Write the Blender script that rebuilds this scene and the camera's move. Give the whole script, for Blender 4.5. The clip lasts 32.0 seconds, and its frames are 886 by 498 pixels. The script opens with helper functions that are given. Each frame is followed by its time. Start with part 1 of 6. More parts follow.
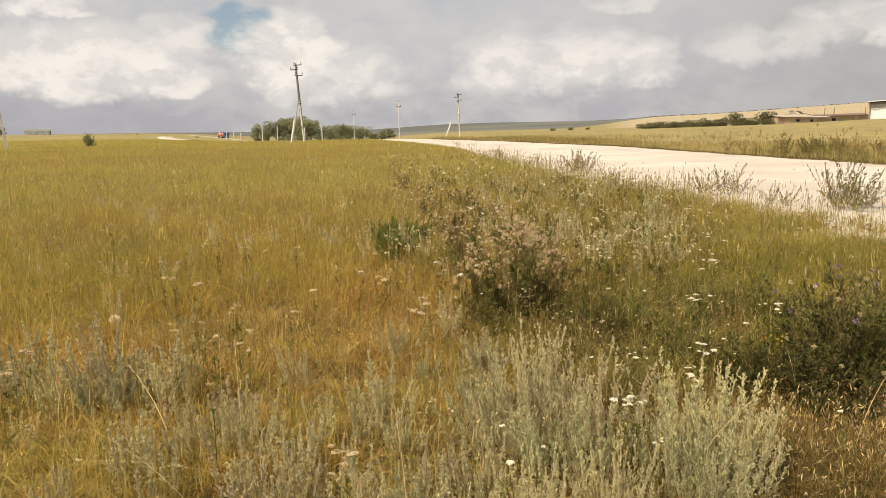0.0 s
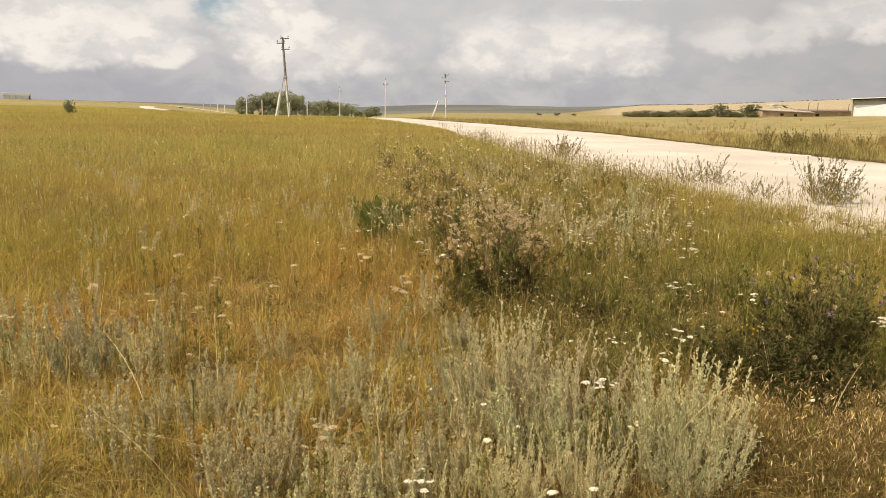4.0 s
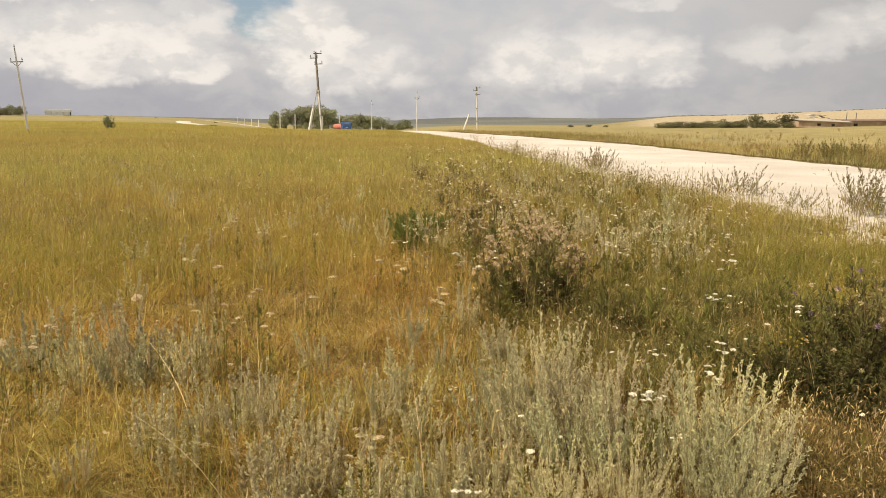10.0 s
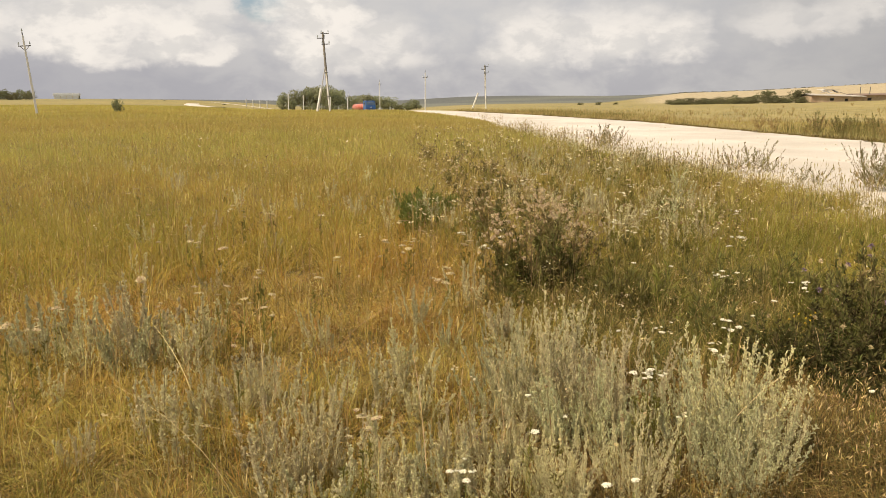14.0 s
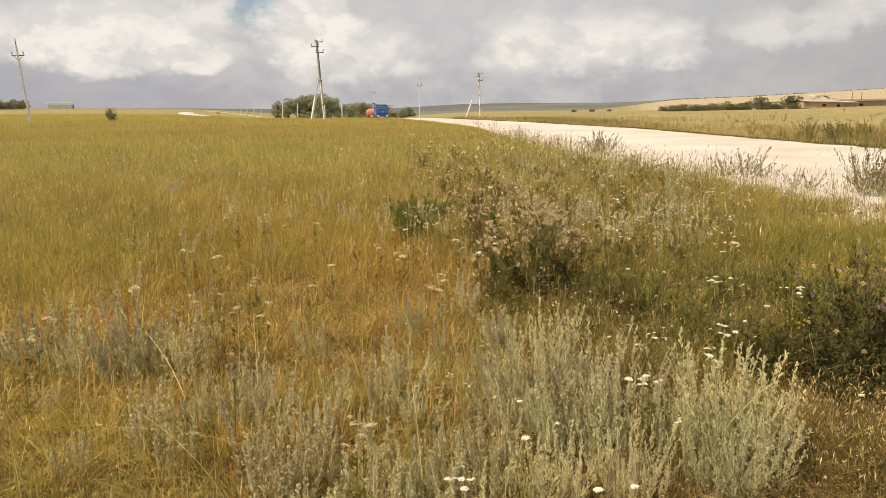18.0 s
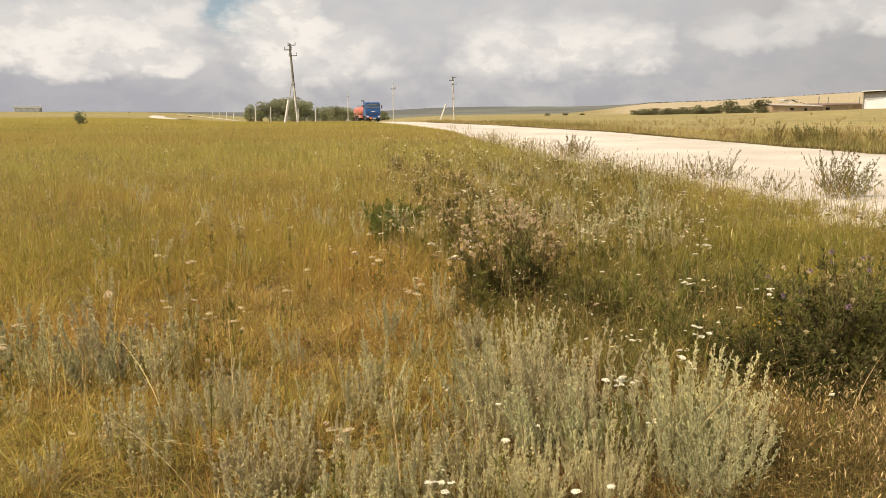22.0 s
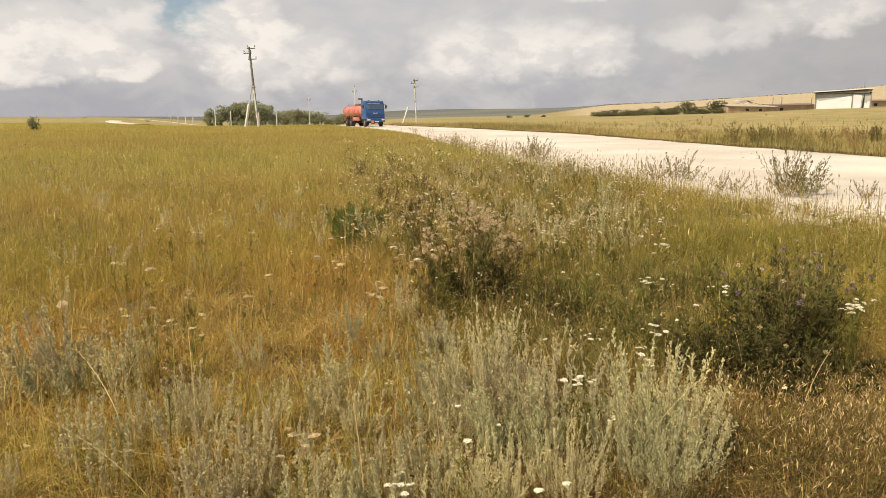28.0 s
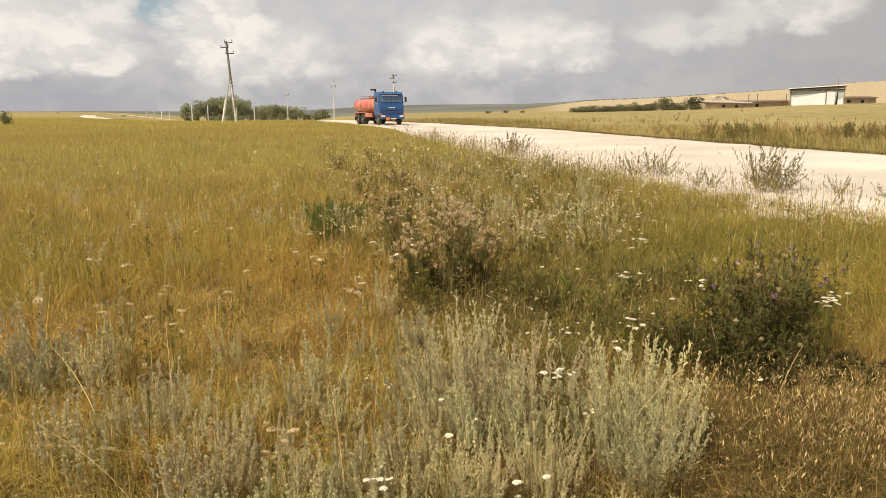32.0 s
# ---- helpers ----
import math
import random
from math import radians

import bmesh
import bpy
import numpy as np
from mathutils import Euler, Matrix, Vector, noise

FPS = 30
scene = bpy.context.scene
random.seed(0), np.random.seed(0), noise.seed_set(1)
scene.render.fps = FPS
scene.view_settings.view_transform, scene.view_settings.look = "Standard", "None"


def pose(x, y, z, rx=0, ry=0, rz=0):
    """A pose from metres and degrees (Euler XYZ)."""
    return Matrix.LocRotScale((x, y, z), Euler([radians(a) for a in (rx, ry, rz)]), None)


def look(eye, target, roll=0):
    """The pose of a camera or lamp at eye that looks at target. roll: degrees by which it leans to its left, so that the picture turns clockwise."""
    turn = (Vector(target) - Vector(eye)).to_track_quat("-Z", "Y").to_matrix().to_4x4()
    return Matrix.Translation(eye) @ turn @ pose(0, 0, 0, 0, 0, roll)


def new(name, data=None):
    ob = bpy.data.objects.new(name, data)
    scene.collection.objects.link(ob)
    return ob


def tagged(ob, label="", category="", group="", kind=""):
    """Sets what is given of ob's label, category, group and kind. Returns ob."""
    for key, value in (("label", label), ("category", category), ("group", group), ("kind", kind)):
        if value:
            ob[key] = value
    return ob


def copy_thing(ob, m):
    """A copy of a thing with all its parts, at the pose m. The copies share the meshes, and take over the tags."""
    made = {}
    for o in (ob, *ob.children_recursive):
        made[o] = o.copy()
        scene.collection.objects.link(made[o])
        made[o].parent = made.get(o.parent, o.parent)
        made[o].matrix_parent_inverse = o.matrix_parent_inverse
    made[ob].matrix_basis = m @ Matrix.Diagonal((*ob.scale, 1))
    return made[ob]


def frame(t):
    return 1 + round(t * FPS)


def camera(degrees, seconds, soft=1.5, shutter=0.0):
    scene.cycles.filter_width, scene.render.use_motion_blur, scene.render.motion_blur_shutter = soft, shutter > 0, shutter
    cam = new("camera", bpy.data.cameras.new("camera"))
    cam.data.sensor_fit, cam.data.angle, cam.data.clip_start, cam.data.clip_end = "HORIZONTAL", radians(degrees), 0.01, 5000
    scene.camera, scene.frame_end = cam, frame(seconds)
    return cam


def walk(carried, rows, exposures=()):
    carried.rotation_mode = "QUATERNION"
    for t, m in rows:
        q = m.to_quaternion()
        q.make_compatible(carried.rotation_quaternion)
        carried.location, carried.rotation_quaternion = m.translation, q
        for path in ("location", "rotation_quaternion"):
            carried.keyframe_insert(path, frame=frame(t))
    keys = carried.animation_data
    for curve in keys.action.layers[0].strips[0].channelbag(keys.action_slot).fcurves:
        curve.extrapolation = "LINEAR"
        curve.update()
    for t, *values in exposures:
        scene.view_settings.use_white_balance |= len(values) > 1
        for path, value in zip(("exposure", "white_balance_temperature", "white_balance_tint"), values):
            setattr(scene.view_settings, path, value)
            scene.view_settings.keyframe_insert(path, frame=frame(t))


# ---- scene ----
cam = camera(60.73, 32.0, soft=0.8)
PATH = [
    (0.0, pose(0.017, 0.006, 1.523, 80.93, 0.87, -1.82)),
    (0.5, pose(0.018, 0.009, 1.520, 81.50, 0.38, -1.82)),
    (1.0, pose(0.017, 0.011, 1.521, 81.35, 0.01, -2.05)),
    (1.5, pose(0.009, 0.016, 1.526, 81.39, 0.44, -1.82)),
    (2.0, pose(0.015, 0.023, 1.525, 81.94, 0.49, -1.19)),
    (2.5, pose(0.018, 0.023, 1.526, 81.76, 0.09, -1.03)),
    (3.0, pose(0.020, 0.006, 1.525, 80.94, -1.20, -1.77)),
    (3.5, pose(0.011, 0.005, 1.521, 79.38, -1.45, -2.97)),
    (5.5, pose(0.006, -0.000, 1.499, 80.54, -0.23, -0.83)),
    (6.0, pose(-0.000, -0.000, 1.500, 80.80, -0.00, 0.00)),
    (6.5, pose(-0.003, -0.010, 1.503, 81.05, -0.18, 0.06)),
    (7.0, pose(0.001, -0.004, 1.504, 81.09, -0.64, 0.54)),
    (7.5, pose(-0.000, -0.004, 1.503, 81.14, -0.71, 0.29)),
    (8.0, pose(-0.008, -0.004, 1.505, 81.11, -0.58, 0.76)),
    (8.5, pose(-0.004, -0.008, 1.499, 79.81, -1.56, 0.30)),
    (9.0, pose(-0.013, -0.006, 1.504, 79.77, -2.27, -0.79)),
    (9.5, pose(-0.017, -0.026, 1.515, 80.15, -2.49, -1.53)),
    (10.0, pose(-0.031, -0.009, 1.510, 80.40, -0.90, -0.53)),
    (10.5, pose(-0.011, -0.015, 1.506, 79.75, 0.32, 0.30)),
    (11.0, pose(-0.006, -0.009, 1.507, 79.77, 0.49, 0.29)),
    (11.5, pose(-0.006, 0.006, 1.509, 80.20, 0.36, 0.33)),
    (12.0, pose(-0.004, 0.015, 1.506, 80.27, 0.20, 0.93)),
    (12.5, pose(-0.001, 0.009, 1.509, 80.43, 0.40, 0.74)),
    (13.0, pose(0.005, 0.004, 1.508, 79.95, 0.47, 0.72)),
    (13.5, pose(0.009, 0.009, 1.508, 79.77, 0.49, 0.53)),
    (14.0, pose(0.006, 0.026, 1.499, 78.88, -0.22, 0.12)),
    (14.5, pose(0.006, 0.022, 1.498, 78.12, -1.01, -0.87)),
    (16.5, pose(0.015, 0.031, 1.490, 78.59, 0.07, -0.98)),
    (17.0, pose(0.017, 0.027, 1.493, 78.98, 0.38, 0.23)),
    (17.5, pose(0.014, 0.017, 1.499, 79.28, 0.47, 0.15)),
    (18.0, pose(0.010, 0.020, 1.499, 79.44, 0.04, -0.31)),
    (18.5, pose(0.005, 0.013, 1.501, 79.67, -0.04, 0.07)),
    (19.0, pose(0.002, 0.009, 1.501, 79.52, -0.02, -0.28)),
    (19.5, pose(0.004, 0.010, 1.501, 79.65, -0.07, -0.66)),
    (20.0, pose(0.006, 0.008, 1.505, 79.96, -0.43, -1.09)),
    (20.5, pose(0.007, 0.017, 1.499, 80.00, -0.79, -1.22)),
    (21.0, pose(0.011, 0.016, 1.503, 79.56, -0.21, -1.39)),
    (21.5, pose(0.014, 0.027, 1.503, 79.68, -0.09, -1.87)),
    (22.0, pose(0.002, 0.014, 1.503, 79.70, -0.00, -2.25)),
    (22.5, pose(0.003, 0.001, 1.506, 79.28, -0.91, -1.96)),
    (23.0, pose(0.004, -0.012, 1.506, 79.11, -0.87, -3.14)),
    (23.5, pose(0.013, -0.000, 1.499, 78.72, -0.85, -3.48)),
    (24.0, pose(0.009, 0.002, 1.502, 79.01, -0.66, -3.86)),
    (24.5, pose(0.013, 0.028, 1.491, 78.62, -0.22, -3.69)),
    (25.0, pose(0.035, 0.027, 1.495, 78.32, 0.20, -4.03)),
    (25.5, pose(0.032, 0.033, 1.496, 77.73, 0.66, -4.42)),
    (27.5, pose(0.021, -0.004, 1.507, 79.26, 0.39, -5.30)),
    (28.0, pose(0.018, -0.006, 1.508, 79.89, 0.37, -5.06)),
    (28.5, pose(0.023, -0.018, 1.510, 80.20, 0.36, -5.14)),
    (29.0, pose(0.021, -0.010, 1.511, 80.42, -0.28, -4.66)),
    (29.5, pose(0.021, -0.004, 1.508, 80.04, -0.42, -4.58)),
    (30.0, pose(0.020, -0.011, 1.510, 80.14, -0.44, -4.11)),
    (30.5, pose(0.021, -0.017, 1.508, 79.92, -0.81, -5.50)),
    (31.0, pose(0.011, -0.017, 1.506, 79.84, -1.11, -6.00)),
    (31.5, pose(0.010, -0.012, 1.500, 79.52, -1.22, -5.71)),
    (32.0, pose(0.017, -0.010, 1.505, 79.55, 0.23, -6.62)),
]
walk(cam, PATH, [(0.0, 0.0, 6900, 10), (32.0, 0.0, 6900, 10)])

# ---- light ----
SUN_EL, SUN_AZ = radians(51), radians(244)      # azimuth clockwise from +y: the sun stands high to the left


def make_world():
    w = bpy.data.worlds.new("summer_sky")
    scene.world = w
    w.use_nodes = True
    nt = w.node_tree
    nt.nodes.clear()
    N, L = nt.nodes, nt.links

    def mth(op, a, b=None, c=None, clamp=False):
        n = N.new("ShaderNodeMath")
        n.operation, n.use_clamp = op, clamp
        for i, v in enumerate((a, b, c)):
            if v is None:
                continue
            if isinstance(v, (int, float)):
                n.inputs[i].default_value = v
            else:
                L.new(v, n.inputs[i])
        return n.outputs[0]

    def sstep(v, lo, hi):
        n = N.new("ShaderNodeMapRange")
        n.interpolation_type = "SMOOTHSTEP"
        L.new(v, n.inputs[0])
        n.inputs[1].default_value, n.inputs[2].default_value = lo, hi
        return n.outputs[0]

    def mix(f, a, b):
        n = N.new("ShaderNodeMix")
        n.data_type = "RGBA"
        if isinstance(f, float):
            n.inputs[0].default_value = f
        else:
            L.new(f, n.inputs[0])
        for k, v in ((6, a), (7, b)):
            if isinstance(v, tuple):
                n.inputs[k].default_value = (*v, 1)
            else:
                L.new(v, n.inputs[k])
        return n.outputs[2]

    def fbm(vec, scale, detail, rough=0.55, dist=0.0):
        n = N.new("ShaderNodeTexNoise")
        n.inputs["Scale"].default_value, n.inputs["Detail"].default_value = scale, detail
        n.inputs["Roughness"].default_value, n.inputs["Distortion"].default_value = rough, dist
        L.new(vec, n.inputs["Vector"])
        return n.outputs["Fac"]

    tc = N.new("ShaderNodeTexCoord")
    sep = N.new("ShaderNodeSeparateXYZ")
    L.new(tc.outputs["Generated"], sep.inputs[0])
    x, y, z = sep.outputs
    az = mth("ARCTAN2", x, y)
    el = mth("ARCSINE", z)
    # clouds low over the land are seen from the side, flattened
    def cvec(de):
        c = N.new("ShaderNodeCombineXYZ")
        L.new(x, c.inputs[0])
        L.new(y, c.inputs[1])
        L.new(mth("MULTIPLY", mth("ADD", el, de), 1.7), c.inputs[2])
        return c.outputs[0]
    big, fine = fbm(cvec(0.0), 7.0, 3.0), fbm(cvec(0.0), 15.0, 7.0, 0.56, 0.25)
    up = fbm(cvec(0.022), 20.0, 6.0, 0.58, 0.3)
    here = fbm(cvec(0.0), 20.0, 6.0, 0.58, 0.3)
    puff = fbm(cvec(0.5), 26.0, 7.0, 0.60, 0.2)
    # billows: the banks' outlines are pushed about by noise at two sizes
    azw = mth("ADD", az, mth("ADD", mth("MULTIPLY", mth("SUBTRACT", fbm(cvec(1.3), 9.0, 2.0), 0.5), 0.12), mth("MULTIPLY", mth("SUBTRACT", puff, 0.5), 0.06)))
    elw = mth("ADD", el, mth("ADD", mth("MULTIPLY", mth("SUBTRACT", fbm(cvec(2.1), 11.0, 2.0), 0.5), 0.035), mth("MULTIPLY", mth("SUBTRACT", here, 0.5), 0.045)))
    # banks of cumulus: azimuth, elevation of the flat base, half width, height, softness, brightness
    banks = [(-0.40, 0.046, 0.115, 0.080, 0.65, 1.0), (-0.54, 0.052, 0.08, 0.06, 0.8, 0.85), (-0.31, 0.050, 0.06, 0.050, 0.7, 0.9), (-0.165, 0.048, 0.058, 0.100, 0.6, 1.0), (-0.09, 0.042, 0.085, 0.058, 1.0, 0.75),
             (-0.29, 0.094, 0.045, 0.045, 0.8, 0.70), (-0.43, 0.134, 0.05, 0.030, 0.6, 0.95), (-0.50, 0.125, 0.030, 0.018, 0.7, 0.8), (0.115, 0.046, 0.06, 0.070, 0.9, 0.85), (0.20, 0.050, 0.095, 0.066, 0.9, 0.95),
             (0.285, 0.056, 0.045, 0.050, 0.9, 0.85), (0.44, 0.082, 0.08, 0.034, 1.0, 0.55), (0.53, 0.095, 0.08, 0.042, 1.0, 0.72), (0.27, 0.142, 0.045, 0.025, 1.0, 0.5), (-0.75, 0.07, 0.15, 0.08, 0.8, 0.9), (0.85, 0.07, 0.16, 0.07, 0.8, 0.8)]
    total = None
    for a, e, sa, se, soft, wt in banks:
        da, de = mth("MULTIPLY", mth("SUBTRACT", azw, a), 1 / sa), mth("MULTIPLY", mth("SUBTRACT", elw, e + 0.35 * se), 1.0 / se)
        # flat below, domed above
        low = mth("MULTIPLY", mth("MINIMUM", de, 0.0), 2.1)
        high_ = mth("MULTIPLY", mth("MAXIMUM", de, 0.0), 1.5)
        q = mth("ADD", mth("MULTIPLY", da, da), mth("ADD", mth("MULTIPLY", low, low), mth("MULTIPLY", high_, high_)))
        g = mth("MULTIPLY", sstep(q, 1.0 + 0.7 * soft, 0.9 - 0.85 * soft), wt)
        total = g if total is None else mth("MAXIMUM", total, g)
    high = sstep(el, 0.16, 0.4)
    total = mth("MAXIMUM", total, mth("MULTIPLY", mth("MULTIPLY", high, sstep(mth("ADD", big, mth("MULTIPLY", mth("SUBTRACT", fine, 0.5), 0.4)), 0.45, 0.62)), 0.8))
    white = mth("MULTIPLY", total, mth("ADD", mth("MULTIPLY", sstep(fine, 0.30, 0.55), 0.35), 0.65))
    # lit tops, grey undersides
    relief = sstep(mth("SUBTRACT", here, up), -0.13, 0.11)
    veil = mix(sstep(el, 0.0, 0.11), (0.44, 0.442, 0.485), (0.55, 0.56, 0.595))
    veil = mix(mth("MULTIPLY", sstep(fine, 0.35, 0.65), 0.6), veil, (0.64, 0.635, 0.64))
    veil = mix(mth("MULTIPLY", sstep(az, 0.15, 0.65), 0.65), veil, (0.39, 0.39, 0.40))
    veil = mix(mth("MULTIPLY", mth("MULTIPLY", sstep(az, -0.16, -0.42), sstep(el, 0.10, 0.03)), 0.6), veil, (0.385, 0.39, 0.445))
    sky = N.new("ShaderNodeTexSky")
    sky.sky_type, sky.sun_disc = "NISHITA", False
    sky.sun_elevation, sky.sun_rotation = SUN_EL, SUN_AZ
    sc = N.new("ShaderNodeVectorMath")
    sc.operation = "SCALE"
    sc.inputs["Scale"].default_value = 0.10
    L.new(sky.outputs[0], sc.inputs[0])
    da, de = mth("MULTIPLY", mth("ADD", azw, 0.214), 1 / 0.042), mth("MULTIPLY", mth("SUBTRACT", elw, 0.132), 1 / 0.030)
    gap = sstep(mth("ADD", mth("MULTIPLY", da, da), mth("MULTIPLY", de, de)), 1.3, 0.3)
    gaps = mth("MAXIMUM", mth("MULTIPLY", gap, 0.9), mth("MULTIPLY", sstep(el, 0.11, 0.3), sstep(big, 0.52, 0.40)))
    gaps = mth("MULTIPLY", gaps, sstep(fine, 0.72, 0.50))
    base = mix(gaps, veil, sc.outputs[0])
    lit = mix(relief, (0.74, 0.725, 0.715), (0.92, 0.885, 0.85))
    col = mix(mth("MULTIPLY", white, 0.95), base, lit)
    bg = N.new("ShaderNodeBackground")
    L.new(col, bg.inputs[0])
    bg.inputs[1].default_value = 1.0
    out = N.new("ShaderNodeOutputWorld")
    L.new(bg.outputs[0], out.inputs[0])


make_world()
sun = new("sun", bpy.data.lights.new("sun", "SUN"))
sun.data.energy, sun.data.angle, sun.data.color = 5.4, radians(0.6), (1.0, 0.865, 0.65)
sun_from = Vector((math.sin(SUN_AZ) * math.cos(SUN_EL), math.cos(SUN_AZ) * math.cos(SUN_EL), math.sin(SUN_EL)))
sun.matrix_world = look(sun_from * 50, (0, 0, 0))
scene.view_settings.exposure = 0.0

# ---- materials ----
def material(name, base, rough=0.8, metal=0.0, vary=0.15, scale=(3.0, 40.0), bump=0.2, second=None, where="Object",
             tint=False, leaf=0.0, spread=0.0, coat=0.0, dist=0.01):
    """A surface with colour varied at two scales, fine relief, and, for leaves, light let through."""
    m = bpy.data.materials.new(name)
    m.use_nodes = True
    N, L = m.node_tree.nodes, m.node_tree.links
    b = N["Principled BSDF"]
    b.inputs["Roughness"].default_value, b.inputs["Metallic"].default_value = rough, metal
    b.inputs["Coat Weight"].default_value = coat
    if leaf:
        b.inputs["Specular IOR Level"].default_value = 0.25
    if where == "Position":
        src = N.new("ShaderNodeNewGeometry").outputs["Position"]
    else:
        src = N.new("ShaderNodeTexCoord").outputs["Object"]

    def tex(s, det):
        n = N.new("ShaderNodeTexNoise")
        n.inputs["Scale"].default_value, n.inputs["Detail"].default_value = s, det
        L.new(src, n.inputs["Vector"])
        return n.outputs["Fac"]

    def mixc(f, a, bb, kind="MIX"):
        n = N.new("ShaderNodeMix")
        n.data_type, n.blend_type = "RGBA", kind
        if isinstance(f, float):
            n.inputs[0].default_value = f
        else:
            L.new(f, n.inputs[0])
        for k, v in ((6, a), (7, bb)):
            if isinstance(v, tuple):
                n.inputs[k].default_value = (*v, 1)
            else:
                L.new(v, n.inputs[k])
        return n.outputs[2]

    def ramp(f, lo, hi, a, bb):
        n = N.new("ShaderNodeMapRange")
        L.new(f, n.inputs[0])
        for i, v in enumerate((lo, hi, a, bb)):
            n.inputs[i + 1].default_value = v
        return n.outputs[0]

    if tint:
        a = N.new("ShaderNodeAttribute")
        a.attribute_name = "tint"
        col = a.outputs["Color"]
    else:
        col = mixc(1.0, base, base)
    if second:
        col = mixc(ramp(tex(scale[0] * 0.7, 4), 0.42, 0.62, 0, 1), col, second)
    big, small = tex(scale[0], 4), tex(scale[1], 6)
    for f, k in ((big, 1.0), (small, 0.8)):
        n = N.new("ShaderNodeHueSaturation")
        L.new(ramp(f, 0.3, 0.7, 1 - vary * k, 1 + vary * k), n.inputs["Value"])
        L.new(col, n.inputs["Color"])
        col = n.outputs[0]
    if spread:
        g = N.new("ShaderNodeNewGeometry")
        oi = N.new("ShaderNodeObjectInfo")
        for r, k in ((g.outputs["Random Per Island"], 1.0), (oi.outputs["Random"], 0.6)):
            n = N.new("ShaderNodeHueSaturation")
            L.new(ramp(r, 0, 1, 1 - spread * k, 1 + spread * k), n.inputs["Value"])
            L.new(ramp(r, 0, 1, 0.5 - 0.02 * k, 0.5 + 0.02 * k), n.inputs["Hue"])
            L.new(col, n.inputs["Color"])
            col = n.outputs[0]
    L.new(col, b.inputs["Base Color"])
    L.new(ramp(small, 0.3, 0.7, max(rough - 0.12, 0.02), min(rough + 0.1, 1)), b.inputs["Roughness"])
    if bump:
        n = N.new("ShaderNodeBump")
        n.inputs["Strength"].default_value, n.inputs["Distance"].default_value = bump, dist
        L.new(small, n.inputs["Height"])
        L.new(n.outputs[0], b.inputs["Normal"])
    if leaf:
        t = N.new("ShaderNodeBsdfTranslucent")
        L.new(col, t.inputs[0])
        s = N.new("ShaderNodeMixShader")
        s.inputs[0].default_value = leaf
        L.new(b.outputs[0], s.inputs[1])
        L.new(t.outputs[0], s.inputs[2])
        L.new(s.outputs[0], N["Material Output"].inputs[0])
    return m


def glass_material(name, base, rough=0.05):
    m = bpy.data.materials.new(name)
    m.use_nodes = True
    b = m.node_tree.nodes["Principled BSDF"]
    b.inputs["Base Color"].default_value = (*base, 1)
    b.inputs["Roughness"].default_value = rough
    b.inputs["Coat Weight"].default_value = 0.15
    b.inputs["IOR"].default_value = 1.55
    return m


LAND = material("meadow_soil", (0.3, 0.24, 0.1), 0.95, tint=True, vary=0.22, scale=(0.35, 9.0), bump=0.5, where="Position", dist=0.04)
GRASS = material("meadow_grass", (0.3, 0.24, 0.1), 0.75, tint=True, vary=0.12, scale=(0.8, 6.0), bump=0, where="Position", leaf=0.20, spread=0.22)
GRASS_MID = material("meadow_grass_deep", (0.3, 0.24, 0.1), 0.8, tint=True, vary=0.10, scale=(0.5, 4.0), bump=0, where="Position", leaf=0.42, spread=0.08)
GRASS_FAR = material("distant_grass", (0.3, 0.24, 0.1), 0.85, tint=True, vary=0.10, scale=(0.12, 1.2), bump=0, where="Position", leaf=0.38, spread=0.04)
CHALK = material("crushed_limestone", (0.60, 0.55, 0.495), 0.95, vary=0.10, scale=(0.25, 26.0), bump=0.6, second=(0.50, 0.45, 0.395), where="Position", dist=0.03)
STONE = material("limestone", (0.62, 0.56, 0.47), 0.9, vary=0.2, scale=(4.0, 60.0), bump=0.6)
SAGE_DUSK = material("sage_leaf_grey", (0.615, 0.56, 0.335), 0.85, vary=0.12, scale=(4.0, 40.0), bump=0, leaf=0.20, spread=0.18, second=(0.62, 0.535, 0.35))
SAGE = material("sage_leaf", (0.70, 0.64, 0.38), 0.85, vary=0.12, scale=(4.0, 40.0), bump=0, leaf=0.20, spread=0.18, second=(0.66, 0.58, 0.37))
SAGE_BLUE = material("sage_leaf_fresh", (0.56, 0.545, 0.325), 0.85, vary=0.12, scale=(4.0, 40.0), bump=0, leaf=0.20, spread=0.18)
STALK = material("dry_stalk", (0.24, 0.165, 0.08), 0.85, vary=0.2, scale=(5.0, 60.0), bump=0)
SAGE_STALK = material("sage_stalk", (0.44, 0.37, 0.20), 0.85, vary=0.2, scale=(5.0, 60.0), bump=0)
WEED = material("weed_leaf", (0.14, 0.135, 0.040), 0.7, vary=0.15, scale=(5.0, 50.0), bump=0, leaf=0.25, spread=0.28, second=(0.22, 0.18, 0.07))
# dark thistle green, taken darker still to carry the shade among the stems
WEED_SHADED = material("shaded_thistle_leaf", (0.085, 0.085, 0.022), 0.8, vary=0.15, scale=(5.0, 50.0), bump=0, leaf=0.2, spread=0.28, second=(0.085, 0.065, 0.027))
WEED_DRY = material("withered_leaf", (0.38, 0.27, 0.12), 0.85, vary=0.2, scale=(5.0, 50.0), bump=0, leaf=0.25, spread=0.3)
WEED_EDGE = material("dusty_weed_leaf", (0.185, 0.165, 0.048), 0.8, vary=0.15, scale=(5.0, 50.0), bump=0, leaf=0.2, spread=0.3, second=(0.18, 0.13, 0.055))
